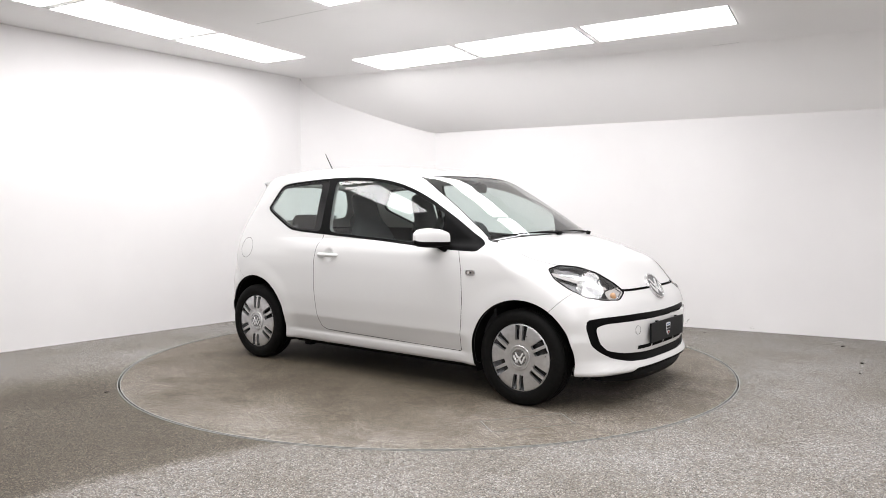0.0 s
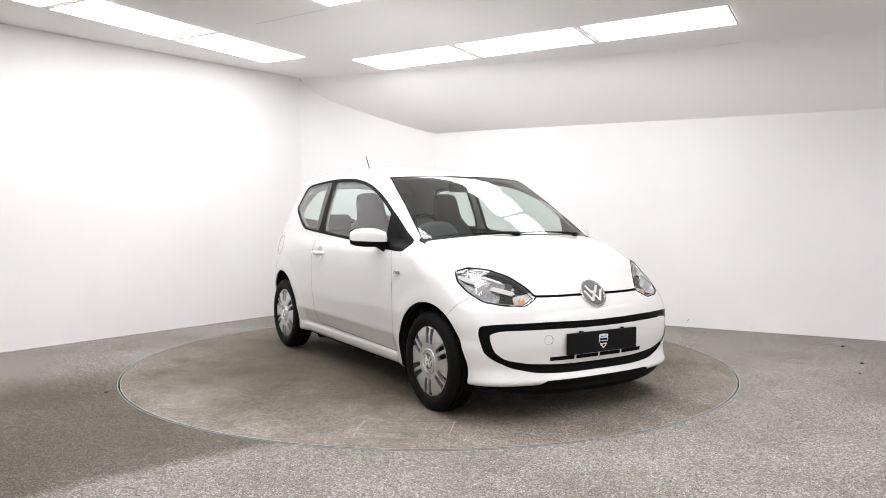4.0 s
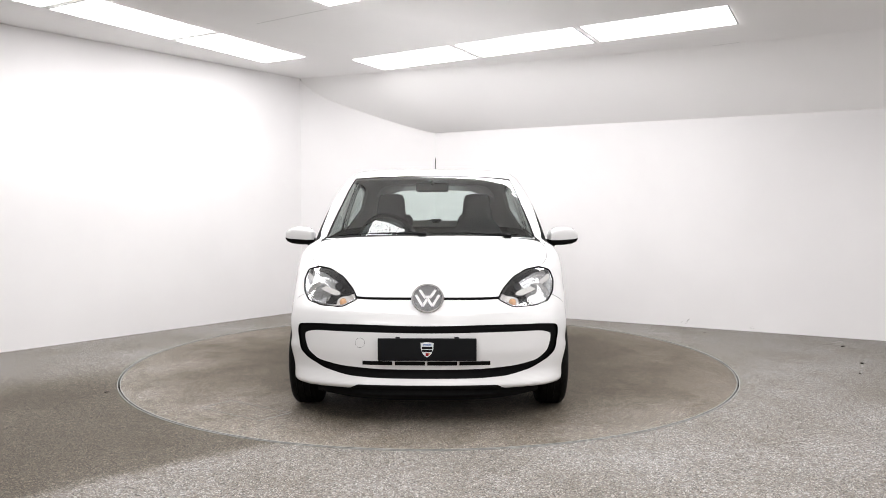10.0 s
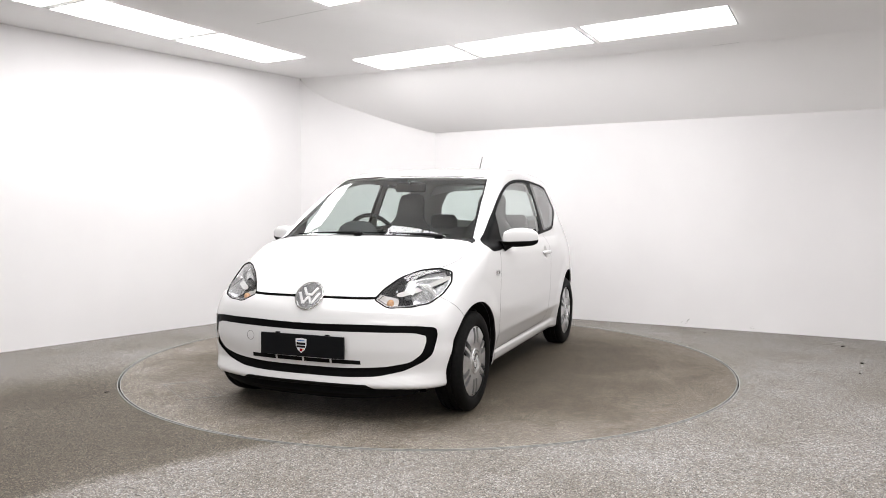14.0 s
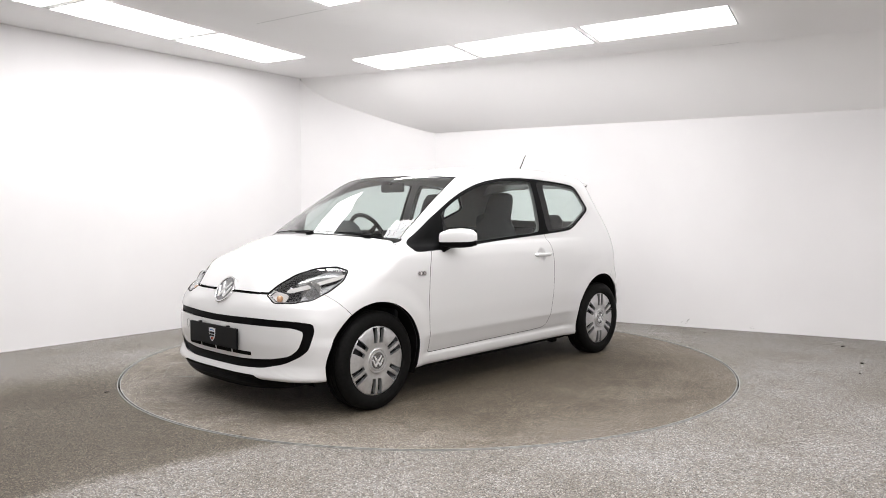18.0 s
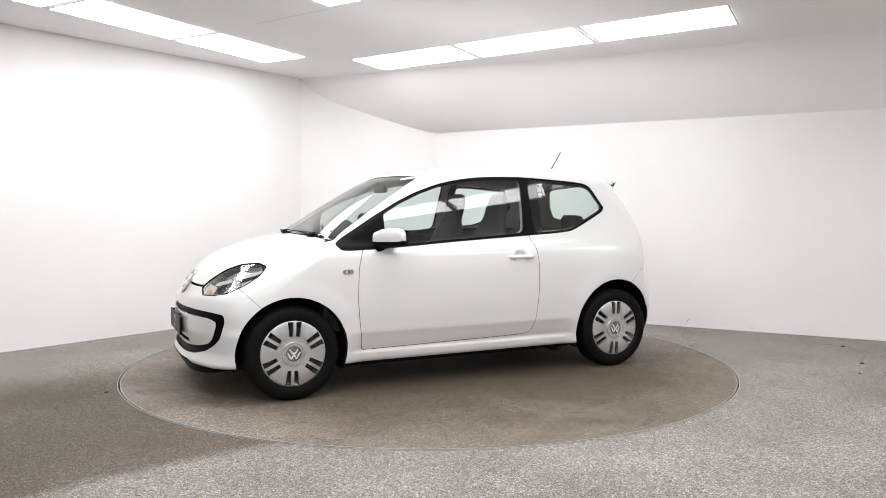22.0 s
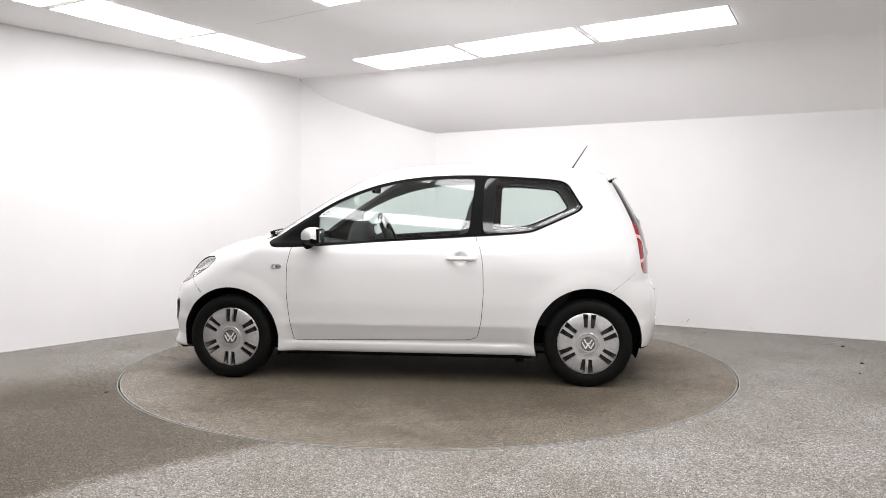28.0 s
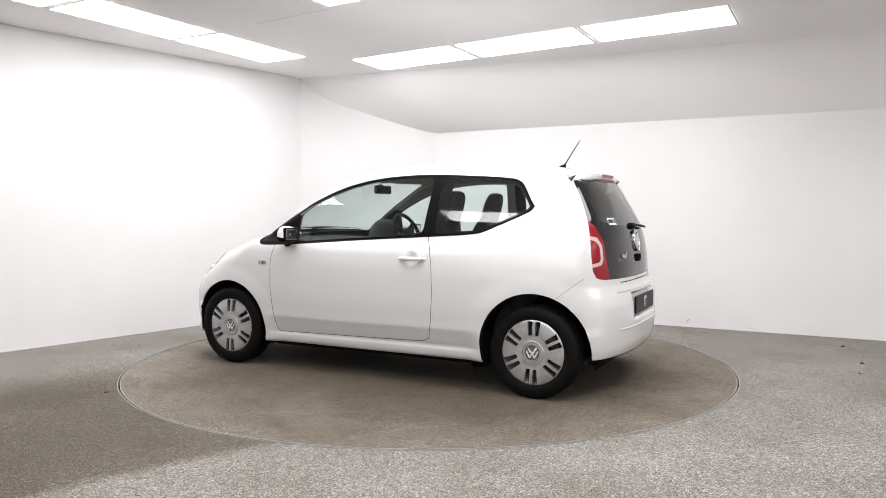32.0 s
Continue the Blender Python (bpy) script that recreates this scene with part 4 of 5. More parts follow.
def front_seat(y):
    base = part("front_seat", box(-0.30, 0.24, y - 0.24, y + 0.24, 0.34, 0.52, 0.06, 4), FABRIC, car, "dark fabric bucket seat", 40)
    lean = [(0.0, 0.46, 0.235, 0.075), (0.14, 0.60, 0.24, 0.085), (0.30, 0.80, 0.235, 0.075), (0.42, 0.95, 0.215, 0.06), (0.50, 1.03, 0.175, 0.05), (0.57, 1.09, 0.125, 0.045), (0.66, 1.16, 0.115, 0.05), (0.74, 1.235, 0.110, 0.045), (0.78, 1.275, 0.095, 0.032), (0.80, 1.288, 0.06, 0.015)]
    bm = cushion(bmesh.new(), [((-0.22 - (z - 0.46) * 0.32, y, z), w, d, 3.2, 0.25) for _, z, w, d in lean], 28)
    part("backrest", bm, FABRIC, base, "tall backrest with moulded headrest", 50)


def rear_bench():
    bench = part("rear_bench", box(-1.08, -0.62, -0.60, 0.60, 0.36, 0.56, 0.05, 3), FABRIC, car, "dark fabric rear bench seat", 40)
    part("backrest", cushion(bmesh.new(), [((-1.02 - (z - 0.5) * 0.28, 0, z), w, d, 6, 0.2) for z, w, d in ((0.48, 0.60, 0.07), (0.75, 0.61, 0.08), (0.95, 0.60, 0.065), (1.0, 0.57, 0.03))], 40), FABRIC, bench, "", 50)
    for y in (-0.33, 0.33):
        part("headrest", cushion(bmesh.new(), [((-1.145, y, z), w, d, 4, 0.2) for z, w, d in ((0.985, 0.10, 0.03), (1.02, 0.125, 0.045), (1.08, 0.125, 0.045), (1.115, 0.10, 0.03))], 24), FABRIC, bench, "low rear headrest", 50)


def dashboard():
    bm = bmesh.new()
    prof = [(0.98, 0.40), (0.72, 0.42), (0.64, 0.60), (0.60, 0.78), (0.62, 0.86), (0.68, 0.905), (0.80, 0.93), (0.98, 0.945)]
    rings = [[bm.verts.new((x + 0.10 * (1 - (y / 0.7) ** 2) * (1 if x < 0.9 else 0), y, z - 0.02 * (abs(y) / 0.7) ** 3)) for x, z in prof] for y in np.linspace(-0.68, 0.68, 15)]
    for a, b in zip(rings, rings[1:]):
        for k in range(len(prof) - 1):
            bm.faces.new((a[k], a[k + 1], b[k + 1], b[k]))
    bm.faces.new(rings[0])
    bm.faces.new(rings[-1][::-1])
    board = part("dashboard", bm, TRIM, car, "dark moulded dashboard", 40)
    part("instrument_hood", cushion(bmesh.new(), [((0.53, -0.33, z), w, d, 2.6, 0) for z, w, d in ((0.86, 0.18, 0.13), (0.97, 0.165, 0.10), (1.04, 0.13, 0.075), (1.07, 0.09, 0.05), (1.08, 0.04, 0.03))], 28), TRIM, board, "", 50)
    part("air_vent", revolve([(0.045, -0.02), (0.045, 0.012), (0.036, 0.015), (0.032, 0.004), (0.001, 0.004)], 28, "X", (0.625, -0.60, 0.83)), PLASTIC, board)
    part("air_vent", revolve([(0.045, -0.02), (0.045, 0.012), (0.036, 0.015), (0.032, 0.004), (0.001, 0.004)], 28, "X", (0.625, 0.60, 0.83)), PLASTIC, board)
    part("centre_stack", box(0.62, 0.74, -0.11, 0.11, 0.48, 0.90, 0.02, 3), PLASTIC, board)
    part("gear_tunnel", box(-0.2, 0.66, -0.09, 0.09, 0.22, 0.42, 0.03, 3), TRIM, board)
    part("gear_lever", tube([(0.36, 0, 0.40), (0.33, 0, 0.55), (0.32, 0, 0.60)], [0.014, 0.014, 0.026], 12), PLASTIC, board, "", 50)
    # steering wheel on the car's right
    m = pose(0.30, -0.325, 0.953, 0, -66, 0)
    ring = [m @ Vector((0.183 * math.cos(k * math.tau / 48), 0.183 * math.sin(k * math.tau / 48), 0)) for k in range(48)]
    wheel = part("steering_wheel", tube(ring, 0.0155, 12, closed=True), PLASTIC, car, "black three-spoke steering wheel", 50)
    bm = bmesh.new()
    for a in (90, 215, -35):
        d = Vector((math.cos(math.radians(a + 90)), math.sin(math.radians(a + 90)), 0))
        tube([m @ (d * 0.03 + Vector((0, 0, -0.02))), m @ (d * 0.178)], [0.026, 0.012], 10, bm)
    part("spoke", bm, PLASTIC, wheel, "", 50)
    part("airbag_cover", cushion(bmesh.new(), [((0, 0, z), w, d, 3, 0) for z, w, d in ((-0.03, 0.075, 0.06), (0.005, 0.075, 0.06), (0.015, 0.06, 0.045))], 24), TRIM, wheel, "", 50).matrix_local = m
    part("column", tube([m @ Vector((0, 0, -0.03)), m @ Vector((0, 0, -0.34))], 0.05, 14), TRIM, wheel, "", 50)
    mirror = part("interior_mirror", box(0.33, 0.36, -0.115, 0.115, 1.285, 1.352, 0.014, 3), PLASTIC, car, "black rear-view mirror", 40)
    part("stem", tube([(0.348, 0, 1.34), (0.372, 0, 1.358)], 0.012, 10), PLASTIC, mirror)
    part("sensor_label", box(0.335, 0.337, -0.03, 0.03, 1.362, 1.368), WHITE_PRINT, mirror)


build_cabin()
for y in (-0.35, 0.35):
    front_seat(y)
rear_bench()
dashboard()


# ---- outside parts ----
def on_flank(x, z, side, off):
    return Vector((x, side * (flank_y(x, z) + off), z))


def door_mirror(side):
    rows = []
    for y, x0, x1, z0, z1 in ((0.790, 0.585, 0.655, 0.948, 0.995), (0.800, 0.570, 0.668, 0.938, 1.018), (0.83, 0.556, 0.682, 0.930, 1.032), (0.88, 0.552, 0.682, 0.930, 1.036), (0.93, 0.556, 0.668, 0.936, 1.028), (0.957, 0.566, 0.645, 0.948, 1.012), (0.966, 0.585, 0.62, 0.962, 0.998)):
        ahead = 0.705 - 0.12 * max(y - 0.80, 0) / 0.166 - (0.012 if y < 0.795 else 0)
        rows.append((0.79 + (y - 0.79) * 1.18, 0.618 + (x0 - 0.618) * 1.22, ahead, 0.985 + (z0 - 0.985) * 1.14, 0.985 + (z1 - 0.985) * 1.16))
    n = 32
    def shell(lo, hi):
        bm = bmesh.new()
        rings = []
        for y, x0, x1, z0, z1 in rows:
            ring = []
            for k in range(n + 1):
                a = math.radians(lo + (hi - lo) * k / n)
                c, s_ = math.cos(a), math.sin(a)
                p = 2 / 3.4
                ring.append(bm.verts.new(((x0 + x1) / 2 + math.copysign(abs(c) ** p, c) * (x1 - x0) / 2, side * y, (z0 + z1) / 2 + math.copysign(abs(s_) ** p, s_) * (z1 - z0) / 2)))
            rings.append(ring)
        for a, b in zip(rings, rings[1:]):
            for k in range(n):
                bm.faces.new((a[k], a[k + 1], b[k + 1], b[k]))
        bm.faces.new(rings[0])
        bm.faces.new(rings[-1])
        return bm
    base = part("door_mirror", shell(180 + 12, 360 - 12), PLASTIC, car, "white-capped door mirror on a black foot", 50)
    part("cap", shell(-12, 192), PAINT, base, "white mirror cap", 50)
    y0, y1 = sorted((side * 0.822, side * 0.975))
    part("glass_rim", box(0.5365, 0.556, y0, y1, 0.936, 1.034, 0.008), PLASTIC, base, "black housing rim round the mirror glass")
    bm = box(0.5335, 0.539, 0.838 if side > 0 else -0.958, 0.958 if side > 0 else -0.838, 0.950, 1.022, 0.002)
    part("mirror_glass", bm, CHROME, base, "silvered mirror glass")
    foot = [on_flank(0.66, 0.925, side, -0.01), Vector((0.645, side * 0.80, 0.935)), Vector((0.625, side * 0.835, 0.95))]
    part("foot", tube(foot, [0.040, 0.034, 0.026], 14), PLASTIC, base, "", 50)


def door_handle(side):
    z = 0.838
    pts = []
    for x in np.linspace(-0.285, -0.478, 13):
        e = abs((x + 0.3815) / 0.0965)
        pts.append(Vector((x, side * (flank_y(-0.30, z) + 0.018 - 0.020 * e ** 4), z)))
    bm = tube(pts, [0.009] + [0.0145] * 11 + [0.009], 12)
    handle = part("door_handle", bm, PAINT, car, "white bar door handle", 60)
    lock = pts[-2] + Vector((0, side * 0.0145, 0))
    part("lock", revolve([(0.001, -0.004), (0.006, -0.004), (0.006, 0.001), (0.001, 0.001)], 16, "Y", lock), CHROME, handle)


def side_indicator(side):
    p = on_flank(0.872, 0.775, side, 0.0)
    n = skin_normal((0.872, abs(p.y), 0.775))
    n.y *= side
    m = Matrix.Translation(p) @ n.to_track_quat("Z", "Y").to_matrix().to_4x4()
    def pill(r, w, lo, hi):
        q = [(w * (1 if math.cos(a) > 0 else -1) + r * math.cos(a), r * math.sin(a)) for a in np.linspace(0, math.tau, 32, endpoint=False)]
        return prism([tuple(m @ Vector((x, y, lo))) for x, y in q], m.to_3x3() @ Vector((0, 0, hi - lo)))
    lamp = part("side_indicator", pill(0.0155, 0.022, -0.004, 0.004), CHROME, car, "small clear side indicator")
    part("lens", pill(0.011, 0.020, 0.0, 0.007), SMOKED, lamp, "clear lens over a dark bulb holder")
    part("facet", box(-0.017, -0.006, -0.008, 0.008, 0.0068, 0.0076, 0.0002, 1), LAMP_LENS, lamp).matrix_local = m
    part("bulb", revolve([(0.001, 0.0), (0.006, 0.0), (0.005, 0.002), (0.001, 0.0025)], 16, "Z", (0, 0, 0)), LAMP_DARK, lamp).matrix_local = m @ pose(0.004, 0, 0.007)


def headlight_inside(side):
    """Reflector bowl, lamps and bezel behind the clear lens."""
    label = [o for o in car.children if o.name.startswith("headlight")]
    lens = label[-1] if side < 0 else label[0]
    where = "left" if side > 0 else "right"
    zone = Skin(SKIN.v, SKIN.t[SKIN.label == L["headlight"]])
    edge_in = by_front(HEADLIGHT)
    zone.mark(lambda x, y, z: polygon_distance(y, z, LAMP_BAR), L["lamp_bar"])
    zone.mark(lambda x, y, z: polygon_distance(y, z, LAMP_TOP), L["lamp_top"])
    zone.mark(lambda x, y, z: polygon_distance(y, z, LAMP_CORNER), L["lamp_corner"])
    zone.mark(lambda x, y, z: polygon_distance(y, z, LAMP_OUTER), L["lamp_shade"])
    zone.mark(lambda x, y, z: np.maximum(-edge_in(x, y, z) - 0.013, z - 0.70), L["lamp_rim"], None, (0, L["lamp_corner"]))
    deep = lambda base: (lambda v: 0.004 + base * step(0.0, 0.030, -edge_in(v[:, 0], v[:, 1], v[:, 2])))
    every = (*(n for n in NAMES if n.startswith("lamp_")), "body")
    put_skin(zone, every, "lamp_housing", LAMP_DARK, lens, where, deep(0.050), "dark glossy lamp housing", smooth_as_skin=False)
    put_skin(zone, "lamp_bar", "light_bar", LAMP_LENS, lens, where, 0.012, "bright bar slanting across the lamp")
    put_skin(zone, "lamp_top", "upper_reflector", LAMP_CHROME, lens, where, deep(0.030), "chrome reflector above the bar", smooth_as_skin=False)
    put_skin(zone, "lamp_shade", "outer_reflector", LAMP_FLUTED, lens, where, deep(0.036), "chrome reflector round the main bowl", smooth_as_skin=False)
    put_skin(zone, "lamp_corner", "indicator_reflector", LAMP_LENS, lens, where, deep(0.026), "pale clear indicator reflector", smooth_as_skin=False)
    put_skin(zone, "lamp_rim", "bright_rim", LAMP_LENS, lens, where, 0.007, "pale rim along the lower lens edge")
    def spot(y, z, back):
        p, n = front_point(y, z, -back)
        n = (n + Vector((1.2, 0, 0))).normalized()
        if side < 0:
            p, n = Vector((p.x, -p.y, p.z)), Vector((n.x, -n.y, n.z))
        return Matrix.Translation(p) @ n.to_track_quat("Z", "Y").to_matrix().to_4x4()
    def ribbed(r, deep, ribs):
        """A bowl of upright fluted strips with a dark shield over the bulb."""
        bm = revolve([(r, 0.024), (r * 0.96, 0.026), (r * 0.82, 0.024 - deep * 0.45), (r * 0.55, 0.024 - deep * 0.8), (r * 0.22, 0.024 - deep), (0.001, 0.024 - deep)], ribs * 2, "Z")
        for v in bm.verts:
            if v.co.xy.length < r * 0.9 and round(math.atan2(v.co.y, v.co.x) / math.tau * ribs * 2) % 2:
                v.co.z -= deep * 0.22
        return bm
    part("lamp_bowl", ribbed(0.070, 0.046, 22), LAMP_CHROME, lens, "round fluted chrome lamp bowl").matrix_local = spot(0.622, 0.708, 0.044)
    part("bulb_shield", revolve([(0.001, -0.014), (0.014, -0.012), (0.016, 0.004), (0.011, 0.010), (0.001, 0.012)], 20, "Z"), REFLECTOR, lens, "round bulb shield", 40).matrix_local = spot(0.622, 0.708, 0.046)
    part("side_lamp", ribbed(0.022, 0.024, 10), LAMP_DARK, lens, "small round side lamp").matrix_local = spot(0.500, 0.745, 0.030)
    part("indicator_bulb", revolve([(0.001, -0.012), (0.016, -0.008), (0.020, 0.004), (0.015, 0.013), (0.001, 0.016)], 24, "Z"), AMBER, lens, "amber indicator bulb", 50).matrix_local = spot(0.466, 0.668, 0.020)
    edge = []
    for a, z in HEADLIGHT:
        b = math.radians(a)
        lo, hi = 0.2, 1.2
        for _ in range(30):
            mid = (lo + hi) / 2
            if body_field(np.array(1 + mid * math.cos(b)), np.array(mid * math.sin(b)), np.array(z)) > 0:
                hi = mid
            else:
                lo = mid
        edge.append(Vector((1 + hi * math.cos(b), side * hi * math.sin(b), z)))
    mid = sum(edge, Vector()) / len(edge)
    part("chrome_edge", tube([mid + (e - mid) * 0.955 - Vector((0.010, side * 0.004, 0)) for e in edge], 0.0045, 6, closed=True), CHROME, lens, "bright edge inside the lens", 60)
    part("seal", tube([e - Vector((0.002, side * 0.002, 0)) for e in edge], 0.0042, 6, closed=True), PLASTIC, lens, "thin dark seal round the lens", 60)


def badge(p, n, r, name, label):
    m = Matrix.Translation(p) @ n.to_track_quat("Y", "Z").to_matrix().to_4x4()
    ring = part(name, revolve([(r, -0.008), (r, 0.006), (r * 0.97, 0.009), (r * 0.88, 0.009), (r * 0.85, 0.004), (0.001, 0.004)], 56), [CHROME], car, label, 30)
    ring.matrix_local = m
    part("inlay", revolve([(r * 0.86, 0.0), (r * 0.86, 0.0055), (0.001, 0.0055)], 48), BADGE_FIELD, ring)
    part("bars", emblem_bars(bmesh.new(), r * 0.86, 0.0045, 0.006), BADGE_CHROME, ring)
    return ring


def front_details():
    p, n = front_point(0.0, 0.680, 0.004)
    badge(p, n, 0.088, "front_badge", "round chrome badge with plain slanted bars")
    # dark show plate with a shield-shaped sticker
    plate = part("front_plate", box(1.790, 1.804, -0.26, 0.26, 0.363, 0.482, 0.003), PLATE, car, "dark grey dealer plate with a small shield")
    for y in (-0.155, 0.155):
        part("clip", box(1.786, 1.800, y - 0.012, y + 0.012, 0.480, 0.489, 0.002), PLATE, plate)
    shield(plate, 1.805, 1, 0.0, 0.4225, 0.040)
    for y0, y1 in ((-0.345, -0.185), (-0.172, -0.012), (0.0, 0.158), (0.170, 0.335)):
        bm = bmesh.new()
        rows = [[bm.verts.new(front_point(y, z, off)[0]) for y in np.linspace(y0, y1, 7)] for z, off in ((0.333, -0.004), (0.334, 0.002), (0.355, 0.002), (0.356, -0.004))]
        for a, b in zip(rows, rows[1:]):
            for k in range(6):
                bm.faces.new((a[k], a[k + 1], b[k + 1], b[k]))
        part("air_slot", bm, GAP, car, "narrow dark air slot")
    p, n = front_point(-0.358, 0.452, 0.0008)
    m = Matrix.Translation(p) @ n.to_track_quat("Z", "Y").to_matrix().to_4x4()
    part("tow_cover", revolve([(0.0262, -0.002), (0.0262, 0.0), (0.0252, 0.0), (0.0250, -0.002)], 40, "Z", closed=True), GAP, car, "round tow-eye cover").matrix_local = m
    # black under-lip
    bm = bmesh.new()
    rings = []
    for y in np.linspace(-0.60, 0.60, 25):
        e = abs(y) / 0.6
        x = float(nose_x(np.array(y), np.array(0.2))) - 0.035
        top, low = 0.205, 0.140 + 0.035 * e ** 3
        rings.append([bm.verts.new(q) for q in ((x, y, top), (x + 0.012 * (1 - e ** 3), y, (top + low) / 2), (x - 0.01, y, low), (x - 0.20, y, low + 0.01), (x - 0.20, y, top))])
    for a, b in zip(rings, rings[1:]):
        for k in range(5):
            bm.faces.new((a[k], a[(k + 1) % 5], b[(k + 1) % 5], b[k]))
    bm.faces.new(rings[0])
    bm.faces.new(rings[-1])
    part("under_lip", bm, PLASTIC, car, "black lower front lip", 50)


def shield(plate, x, way, y, z, r):
    out = [(-0.85, 0.9), (0.0, 1.0), (0.85, 0.9), (0.82, 0.1), (0.55, -0.55), (0.0, -1.0), (-0.55, -0.55), (-0.82, 0.1)]
    s = part("sticker", prism([(x - 0.002 * way, y + a * r, z + b * r * 1.02) for a, b in out], (0.003 * way, 0, 0)), WHITE_PRINT, plate, "small shield sticker with plain bars")
    for b0, b1, w, mat in ((0.10, 0.42, 0.70, PLATE), (-0.28, 0.0, 0.66, PLATE), (-0.78, -0.40, 0.20, RED), (0.60, 0.74, 0.55, BLUE)):
        part("bar", box(min(x, x + 0.0022 * way), max(x, x + 0.0022 * way), y - w * r, y + w * r, z + b0 * r, z + b1 * r), mat, s)
    part("bar", box(min(x, x + 0.002 * way), max(x, x + 0.002 * way), y + 0.20 * r, y + 0.42 * r, z - 0.62 * r, z - 0.40 * r), AMBER, s)


def wipers():
    def base(y, up, off):
        zz = 0.990 - 0.028 * (abs(y) / 0.7) ** 2.4 + up
        return front_point(y, zz, off)[0]
    for y0, y1, py in ((-0.58, -0.05, -0.05), (-0.02, 0.55, 0.48)):
        ys = np.linspace(y0, y1, 14)
        pts = [base(y, 0.010 + 0.012 * (1 - abs(y - py)), 0.008) for y in ys]
        w = part("wiper", tube(pts, [0.0022] + [0.0032] * 12 + [0.0022], 6), PLASTIC, car, "black windscreen wiper at rest")
        far = y0 if abs(y0 - py) > abs(y1 - py) else y1
        arm = [base(py + (far - py) * f, 0.004 + 0.018 * f, 0.016 - 0.004 * f) for f in (0.0, 0.15, 0.35, 0.55)]
        part("arm", tube(arm, [0.008, 0.007, 0.005, 0.004], 8), PLASTIC, w, "", 60)
        p, n = front_point(py, 0.990 - 0.028 * (abs(py) / 0.7) ** 2.4 + 0.006, 0.010)
        m = Matrix.Translation(p) @ n.to_track_quat("Z", "Y").to_matrix().to_4x4()
        part("pivot", box(-0.026, 0.026, -0.016, 0.016, -0.012, 0.014, 0.006), PLASTIC, w, "", 40).matrix_local = m


def rear_details():
    # roof spoiler with its brake light
    bm = bmesh.new()
    rings = []
    for y in np.linspace(-0.545, 0.545, 31):
        e = abs(y) / 0.545
        x0, x1 = -1.28 - 0.07 * e ** 8, -1.455 + 0.10 * e ** 2.6
        z0 = float(top_height(np.array(x0), np.array(y))) - 0.022 * e ** 6
        z1 = 1.402 - 0.066 * e ** 2.4
        rings.append([bm.verts.new(q) for q in ((x0, y, z0 - 0.012), (x0 - 0.05, y, (z0 * 2 + z1) / 3 + 0.005), (x1 + 0.05, y, z1 + 0.006), (x1 + 0.008, y, z1), (x1, y, z1 - 0.014), (x1 + 0.008, y, z1 - 0.030 - 0.008 * e ** 10), (x1 + 0.07, y, z1 - 0.045 - 0.015 * e ** 10), (x0, y, z0 - 0.05 - 0.03 * e ** 10))])
    for a, b in zip(rings, rings[1:]):
        for k in range(8):
            bm.faces.new((a[k], a[(k + 1) % 8], b[(k + 1) % 8], b[k]))
    bm.faces.new(rings[0])
    bm.faces.new(rings[-1])
    sp = part("roof_spoiler", bm, PAINT, car, "white roof spoiler over the rear window", 40)
    bm = prism([(-1.458, y, 1.400 - abs(y) * 0.03) for y in (-0.13, 0.13)] + [(-1.452, y, 1.380 - abs(y) * 0.03) for y in (0.13, -0.13)], (0.02, 0, 0))
    part("brake_light", bm, RED, sp, "red high brake light")
    p, n = rear_point(0.0, 0.955, 0.003)
    badge(p, n, 0.072, "rear_badge", "round chrome badge on the tailgate")
    p, n = rear_point(0.0, 1.052, 0.006)
    wiper = part("rear_wiper", cushion(bmesh.new(), [((p.x + 0.01, p.y, p.z + dz), w, d, 3, 0) for dz, w, d in ((-0.022, 0.05, 0.02), (0.0, 0.062, 0.034), (0.02, 0.045, 0.02))], 20), PLASTIC, car, "black rear wiper and its hub", 60)
    arm = [rear_point(y, 1.055 + 0.02 * (y / 0.35), 0.022)[0] for y in np.linspace(-0.02, -0.36, 10)]
    part("blade", tube(arm, 0.008, 6), PLASTIC, wiper)
    p, n = rear_point(0.0, 0.838, 0.004)
    knob = part("tailgate_release", cushion(bmesh.new(), [((p.x, p.y, p.z + dz), w, d, 2.6, 0) for dz, w, d in ((-0.018, 0.05, 0.010), (-0.010, 0.052, 0.012), (0.004, 0.026, 0.018), (0.030, 0.020, 0.014))], 20), PLASTIC, car, "small black tailgate release", 60)
    # model lettering as plain bars
    for k, (w, h, up) in enumerate(((0.022, 0.026, 0), (0.022, 0.030, -0.006), (0.007, 0.036, 0.005))):
        y = 0.345 - k * 0.034
        p, n = rear_point(y, 0.868 + up, 0.002)
        m = Matrix.Translation(p) @ n.to_track_quat("Y", "Z").to_matrix().to_4x4()
        part("model_bar", box(-w / 2, w / 2, -0.001, 0.003, -h / 2, h / 2, 0.001, 1), SILVER, car, "small chrome bar of the model badge").matrix_local = m
    p, n = rear_point(0.385, 1.085, 0.002)
    m = Matrix.Translation(p) @ n.to_track_quat("Y", "Z").to_matrix().to_4x4()
    st = part("window_sticker", box(-0.055, 0.055, 0, 0.0012, -0.025, 0.025), WHITE_PRINT, car, "pale window sticker with plain bars")
    st.matrix_local = m
    for k, (a, b) in enumerate(((-0.048, -0.030), (-0.022, 0.048))):
        part("bar", box(a, b, 0.0012, 0.002, -0.010, 0.014), LAMP_DARK, st)
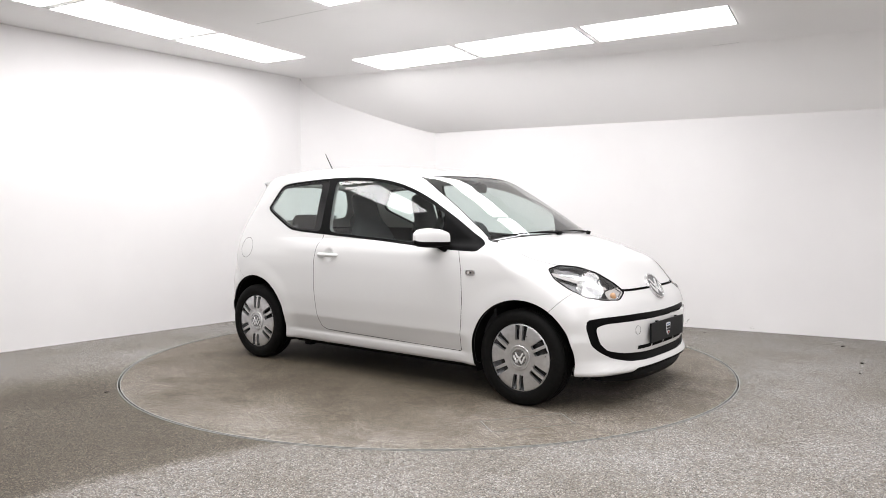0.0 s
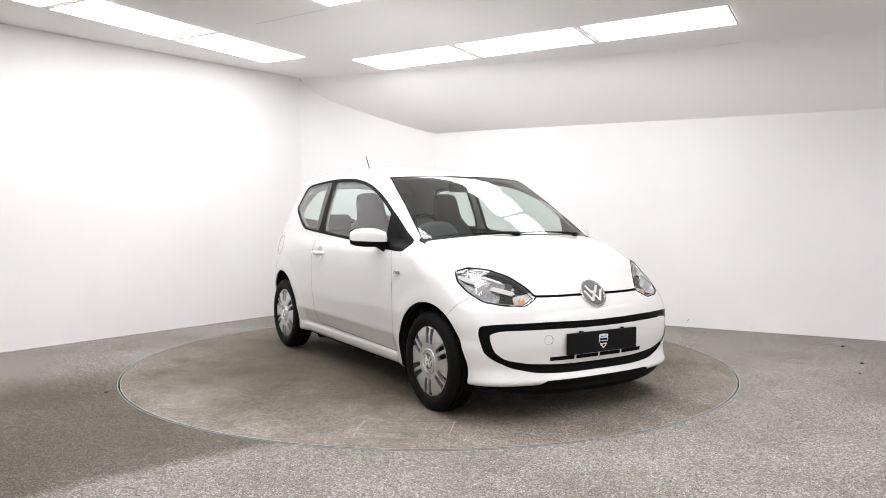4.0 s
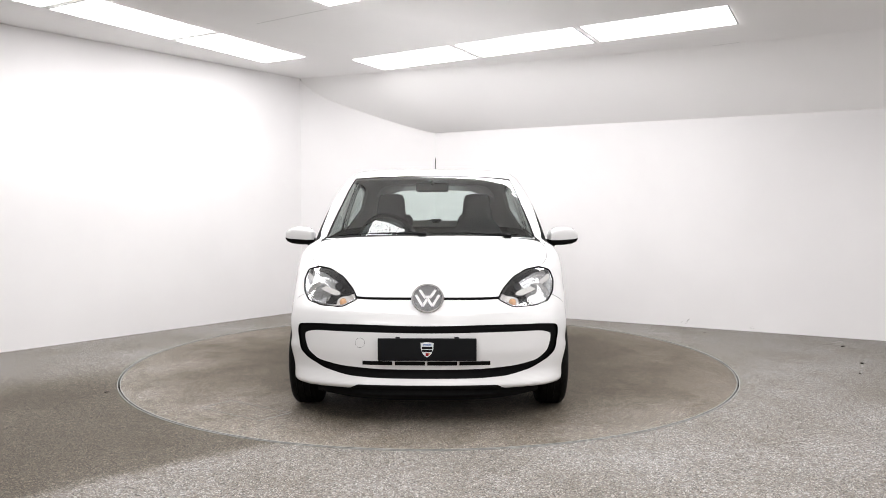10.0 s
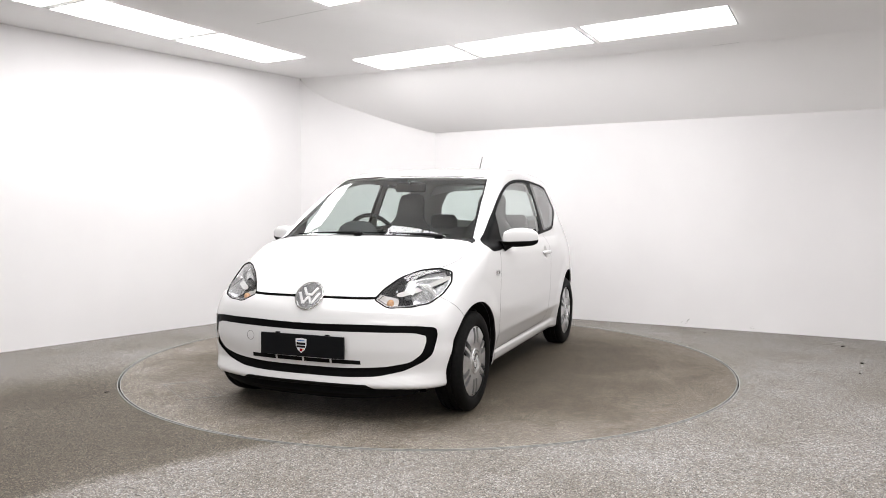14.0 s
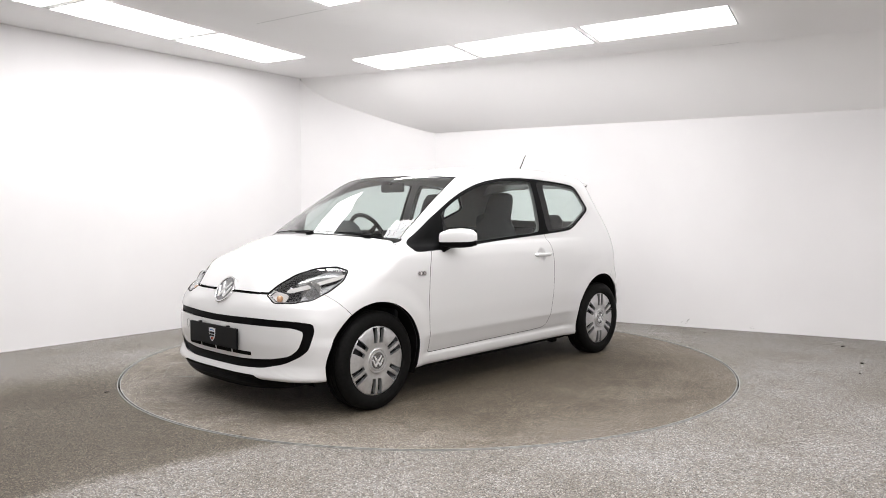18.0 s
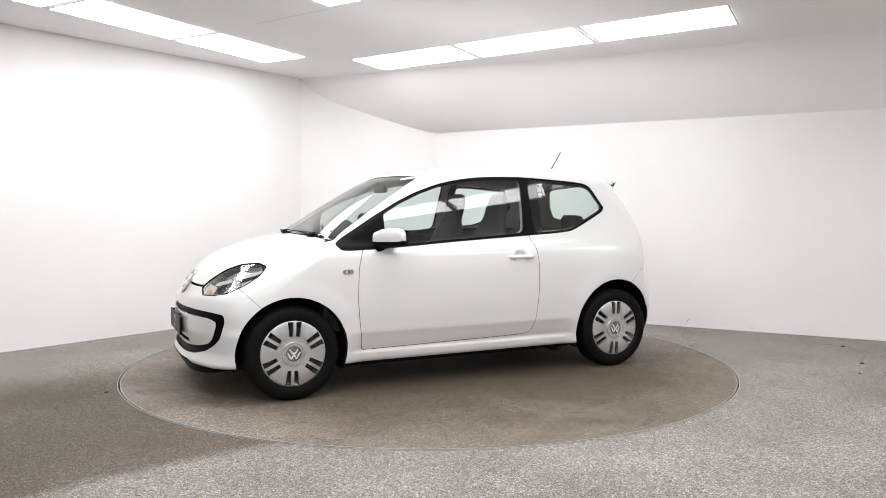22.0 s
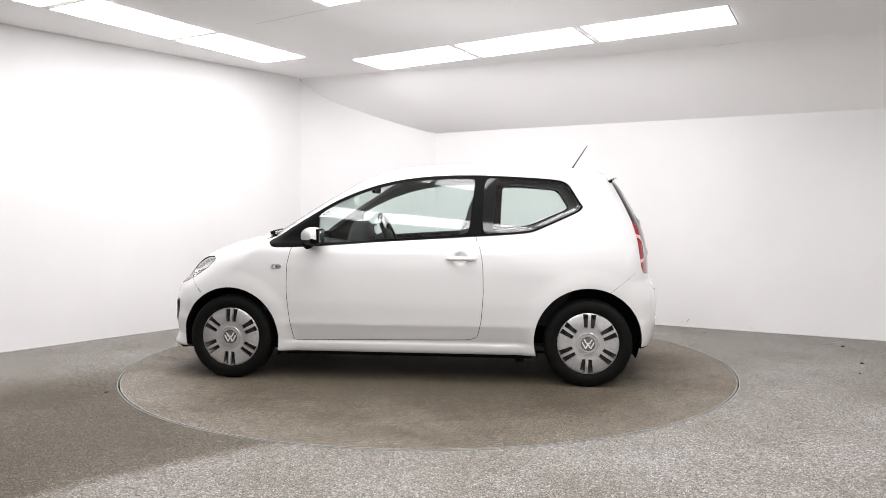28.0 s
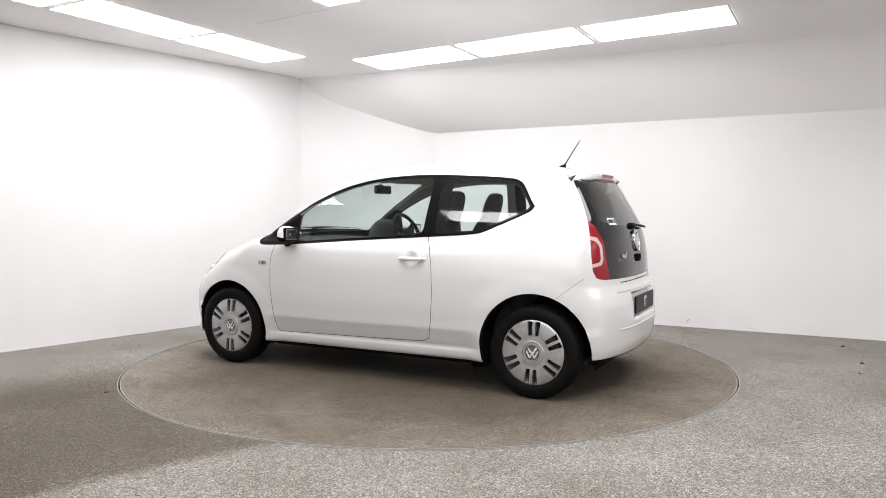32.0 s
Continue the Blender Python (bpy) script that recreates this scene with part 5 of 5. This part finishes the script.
    # number plate in its niche
    plate = part("rear_plate", box(-1.718, -1.706, -0.26, 0.26, 0.493, 0.605, 0.003), PLATE, car, "dark grey dealer plate in the bumper niche")
    shield(plate, -1.7185, -1, 0.0, 0.549, 0.038)
    for z, half in ((0.652, 0.50), (0.425, 0.52)):
        pts = [rear_point(y, z + 0.0 * y, 0.001)[0] for y in np.linspace(-half, half, 30)]
        part("bumper_ridge", tube(pts, [0.002] + [0.006] * 28 + [0.002], 8), PAINT, car, "raised ridge along the rear bumper", 60)
    bm = cushion(bmesh.new(), [((-1.40, -0.30, z), w, d, 3, 0) for z, w, d in ((0.15, 0.08, 0.12), (0.175, 0.10, 0.15), (0.24, 0.10, 0.14))], 24)
    part("silencer", bm, UNDER, car, "dark exhaust silencer under the tail", 60)
    part("floor_pan", box(-1.42, 1.30, -0.44, 0.44, 0.150, 0.21, 0.02), UNDER, car, "dark underbody pan")
    part("floor_pan", box(-0.86, 0.86, -0.70, 0.70, 0.160, 0.215, 0.02), UNDER, car, "dark underbody pan")
    part("sill_bracket", box(-0.80, -0.74, 0.60, 0.66, 0.13, 0.20, 0.008), UNDER, car)
    part("sill_bracket", box(-0.80, -0.74, -0.66, -0.60, 0.13, 0.20, 0.008), UNDER, car)


def aerial():
    z = float(top_mid(np.array(-1.13)))
    base = part("aerial", cushion(bmesh.new(), [((-1.12 - k * 0.012, 0, z - 0.004 + k * 0.012), 0.018 - k * 0.004, 0.034 - k * 0.009, 2.4, 0) for k in range(3)], 18), PLASTIC, car, "short black roof aerial", 60)
    part("rod", tube([(-1.145, 0, z + 0.015), (-1.254, 0, 1.640)], [0.0048, 0.003], 8), PLASTIC, base, "", 60)


def fuel_flap():
    ring = []
    for k in range(40):
        a = k * math.tau / 40
        ring.append(on_flank(-1.345 + 0.078 * math.cos(a), 0.862 + 0.078 * math.sin(a), -1, -0.0005))
    part("fuel_flap_gap", tube(ring, 0.0016, 5, closed=True), GAP, car, "fine gap round the fuel flap")


for side in (1, -1):
    door_mirror(side)
    door_handle(side)
    side_indicator(side)
    headlight_inside(side)
front_details()
wipers()
rear_details()
aerial()
fuel_flap()


# ---- small things about the studio ----
def debris(x, y, size, turn):
    """A crumb of dry leaf or rubber on the floor."""
    bm = bmesh.new()
    pts = [(math.cos(a) * size * random.uniform(0.5, 1), math.sin(a) * size * random.uniform(0.25, 0.5), 0.001) for a in np.linspace(0, math.tau, 7, endpoint=False)]
    prism(pts, (0, 0, size * 0.25), bm=bm)
    ob = mesh_object("floor_debris", bm, CRUMB)
    ob.matrix_basis = pose(x, y, 0.0, 0, 0, turn)
    return tagged(ob, "tiny dark crumb lying on the gravel floor", "debris", "crumbs on the floor")


CRUMB = grain(material("crumb", (0.03, 0.025, 0.02), 0.9), 80, (0.02, 0.017, 0.014), (0.05, 0.042, 0.035))
for x, y, size, turn in ((3.52, 0.52, 0.022, 20), (3.27, -0.20, 0.028, 70), (3.05, -0.55, 0.012, 10), (2.6, 1.25, 0.014, 130), (-2.05, -1.05, 0.018, 30), (-0.3, -2.9, 0.009, 50)):
    debris(x, y, size, turn)


def scuff(x, z, w, h):
    """A grey rub mark on the right-hand wall, just above the floor."""
    p = CORNER_B + RIGHT_DIR * x + Vector((-0.4850, -0.8745, 0)) * 0.0015
    bm = bmesh.new()
    for k in range(5):
        a = random.uniform(-w, w)
        q = [p + RIGHT_DIR * (a + dx) + Vector((0, 0, z + dz)) for dx, dz in ((0, 0), (w * 0.5, h * 0.3), (w * 0.55, h * 0.36), (0, h * 0.08))]
        bm.faces.new([bm.verts.new(v) for v in q])
        z += h * 0.15
    return tagged(mesh_object("wall_scuff", bm, SCUFF), "faint grey scuff on the white wall", kind="structure")


SCUFF = grain(material("scuff", (0.45, 0.44, 0.43), 0.8), 60, (0.35, 0.34, 0.33), (0.6, 0.59, 0.58))
scuff(2.83, 0.03, 0.05, 0.06)
scuff(3.45, 0.02, 0.03, 0.03)


# ---- motion: turntable and car turn together about the origin ----
CAR_X, CAR_Y = 0.0747, 0.0189


def heading(t):
    return 2.0876e-4 * t ** 3 - 0.010551 * t ** 2 - 5.17391 * t - 38.5687


def motions():
    times = [float(k) for k in range(0, 33)]
    walk(car, [(t, pose(0, 0, 0, 0, 0, heading(t)) @ pose(CAR_X, CAR_Y, 0)) for t in times])
    walk(turntable, [(t, pose(0, 0, 0, 0, 0, heading(t))) for t in times])


motions()
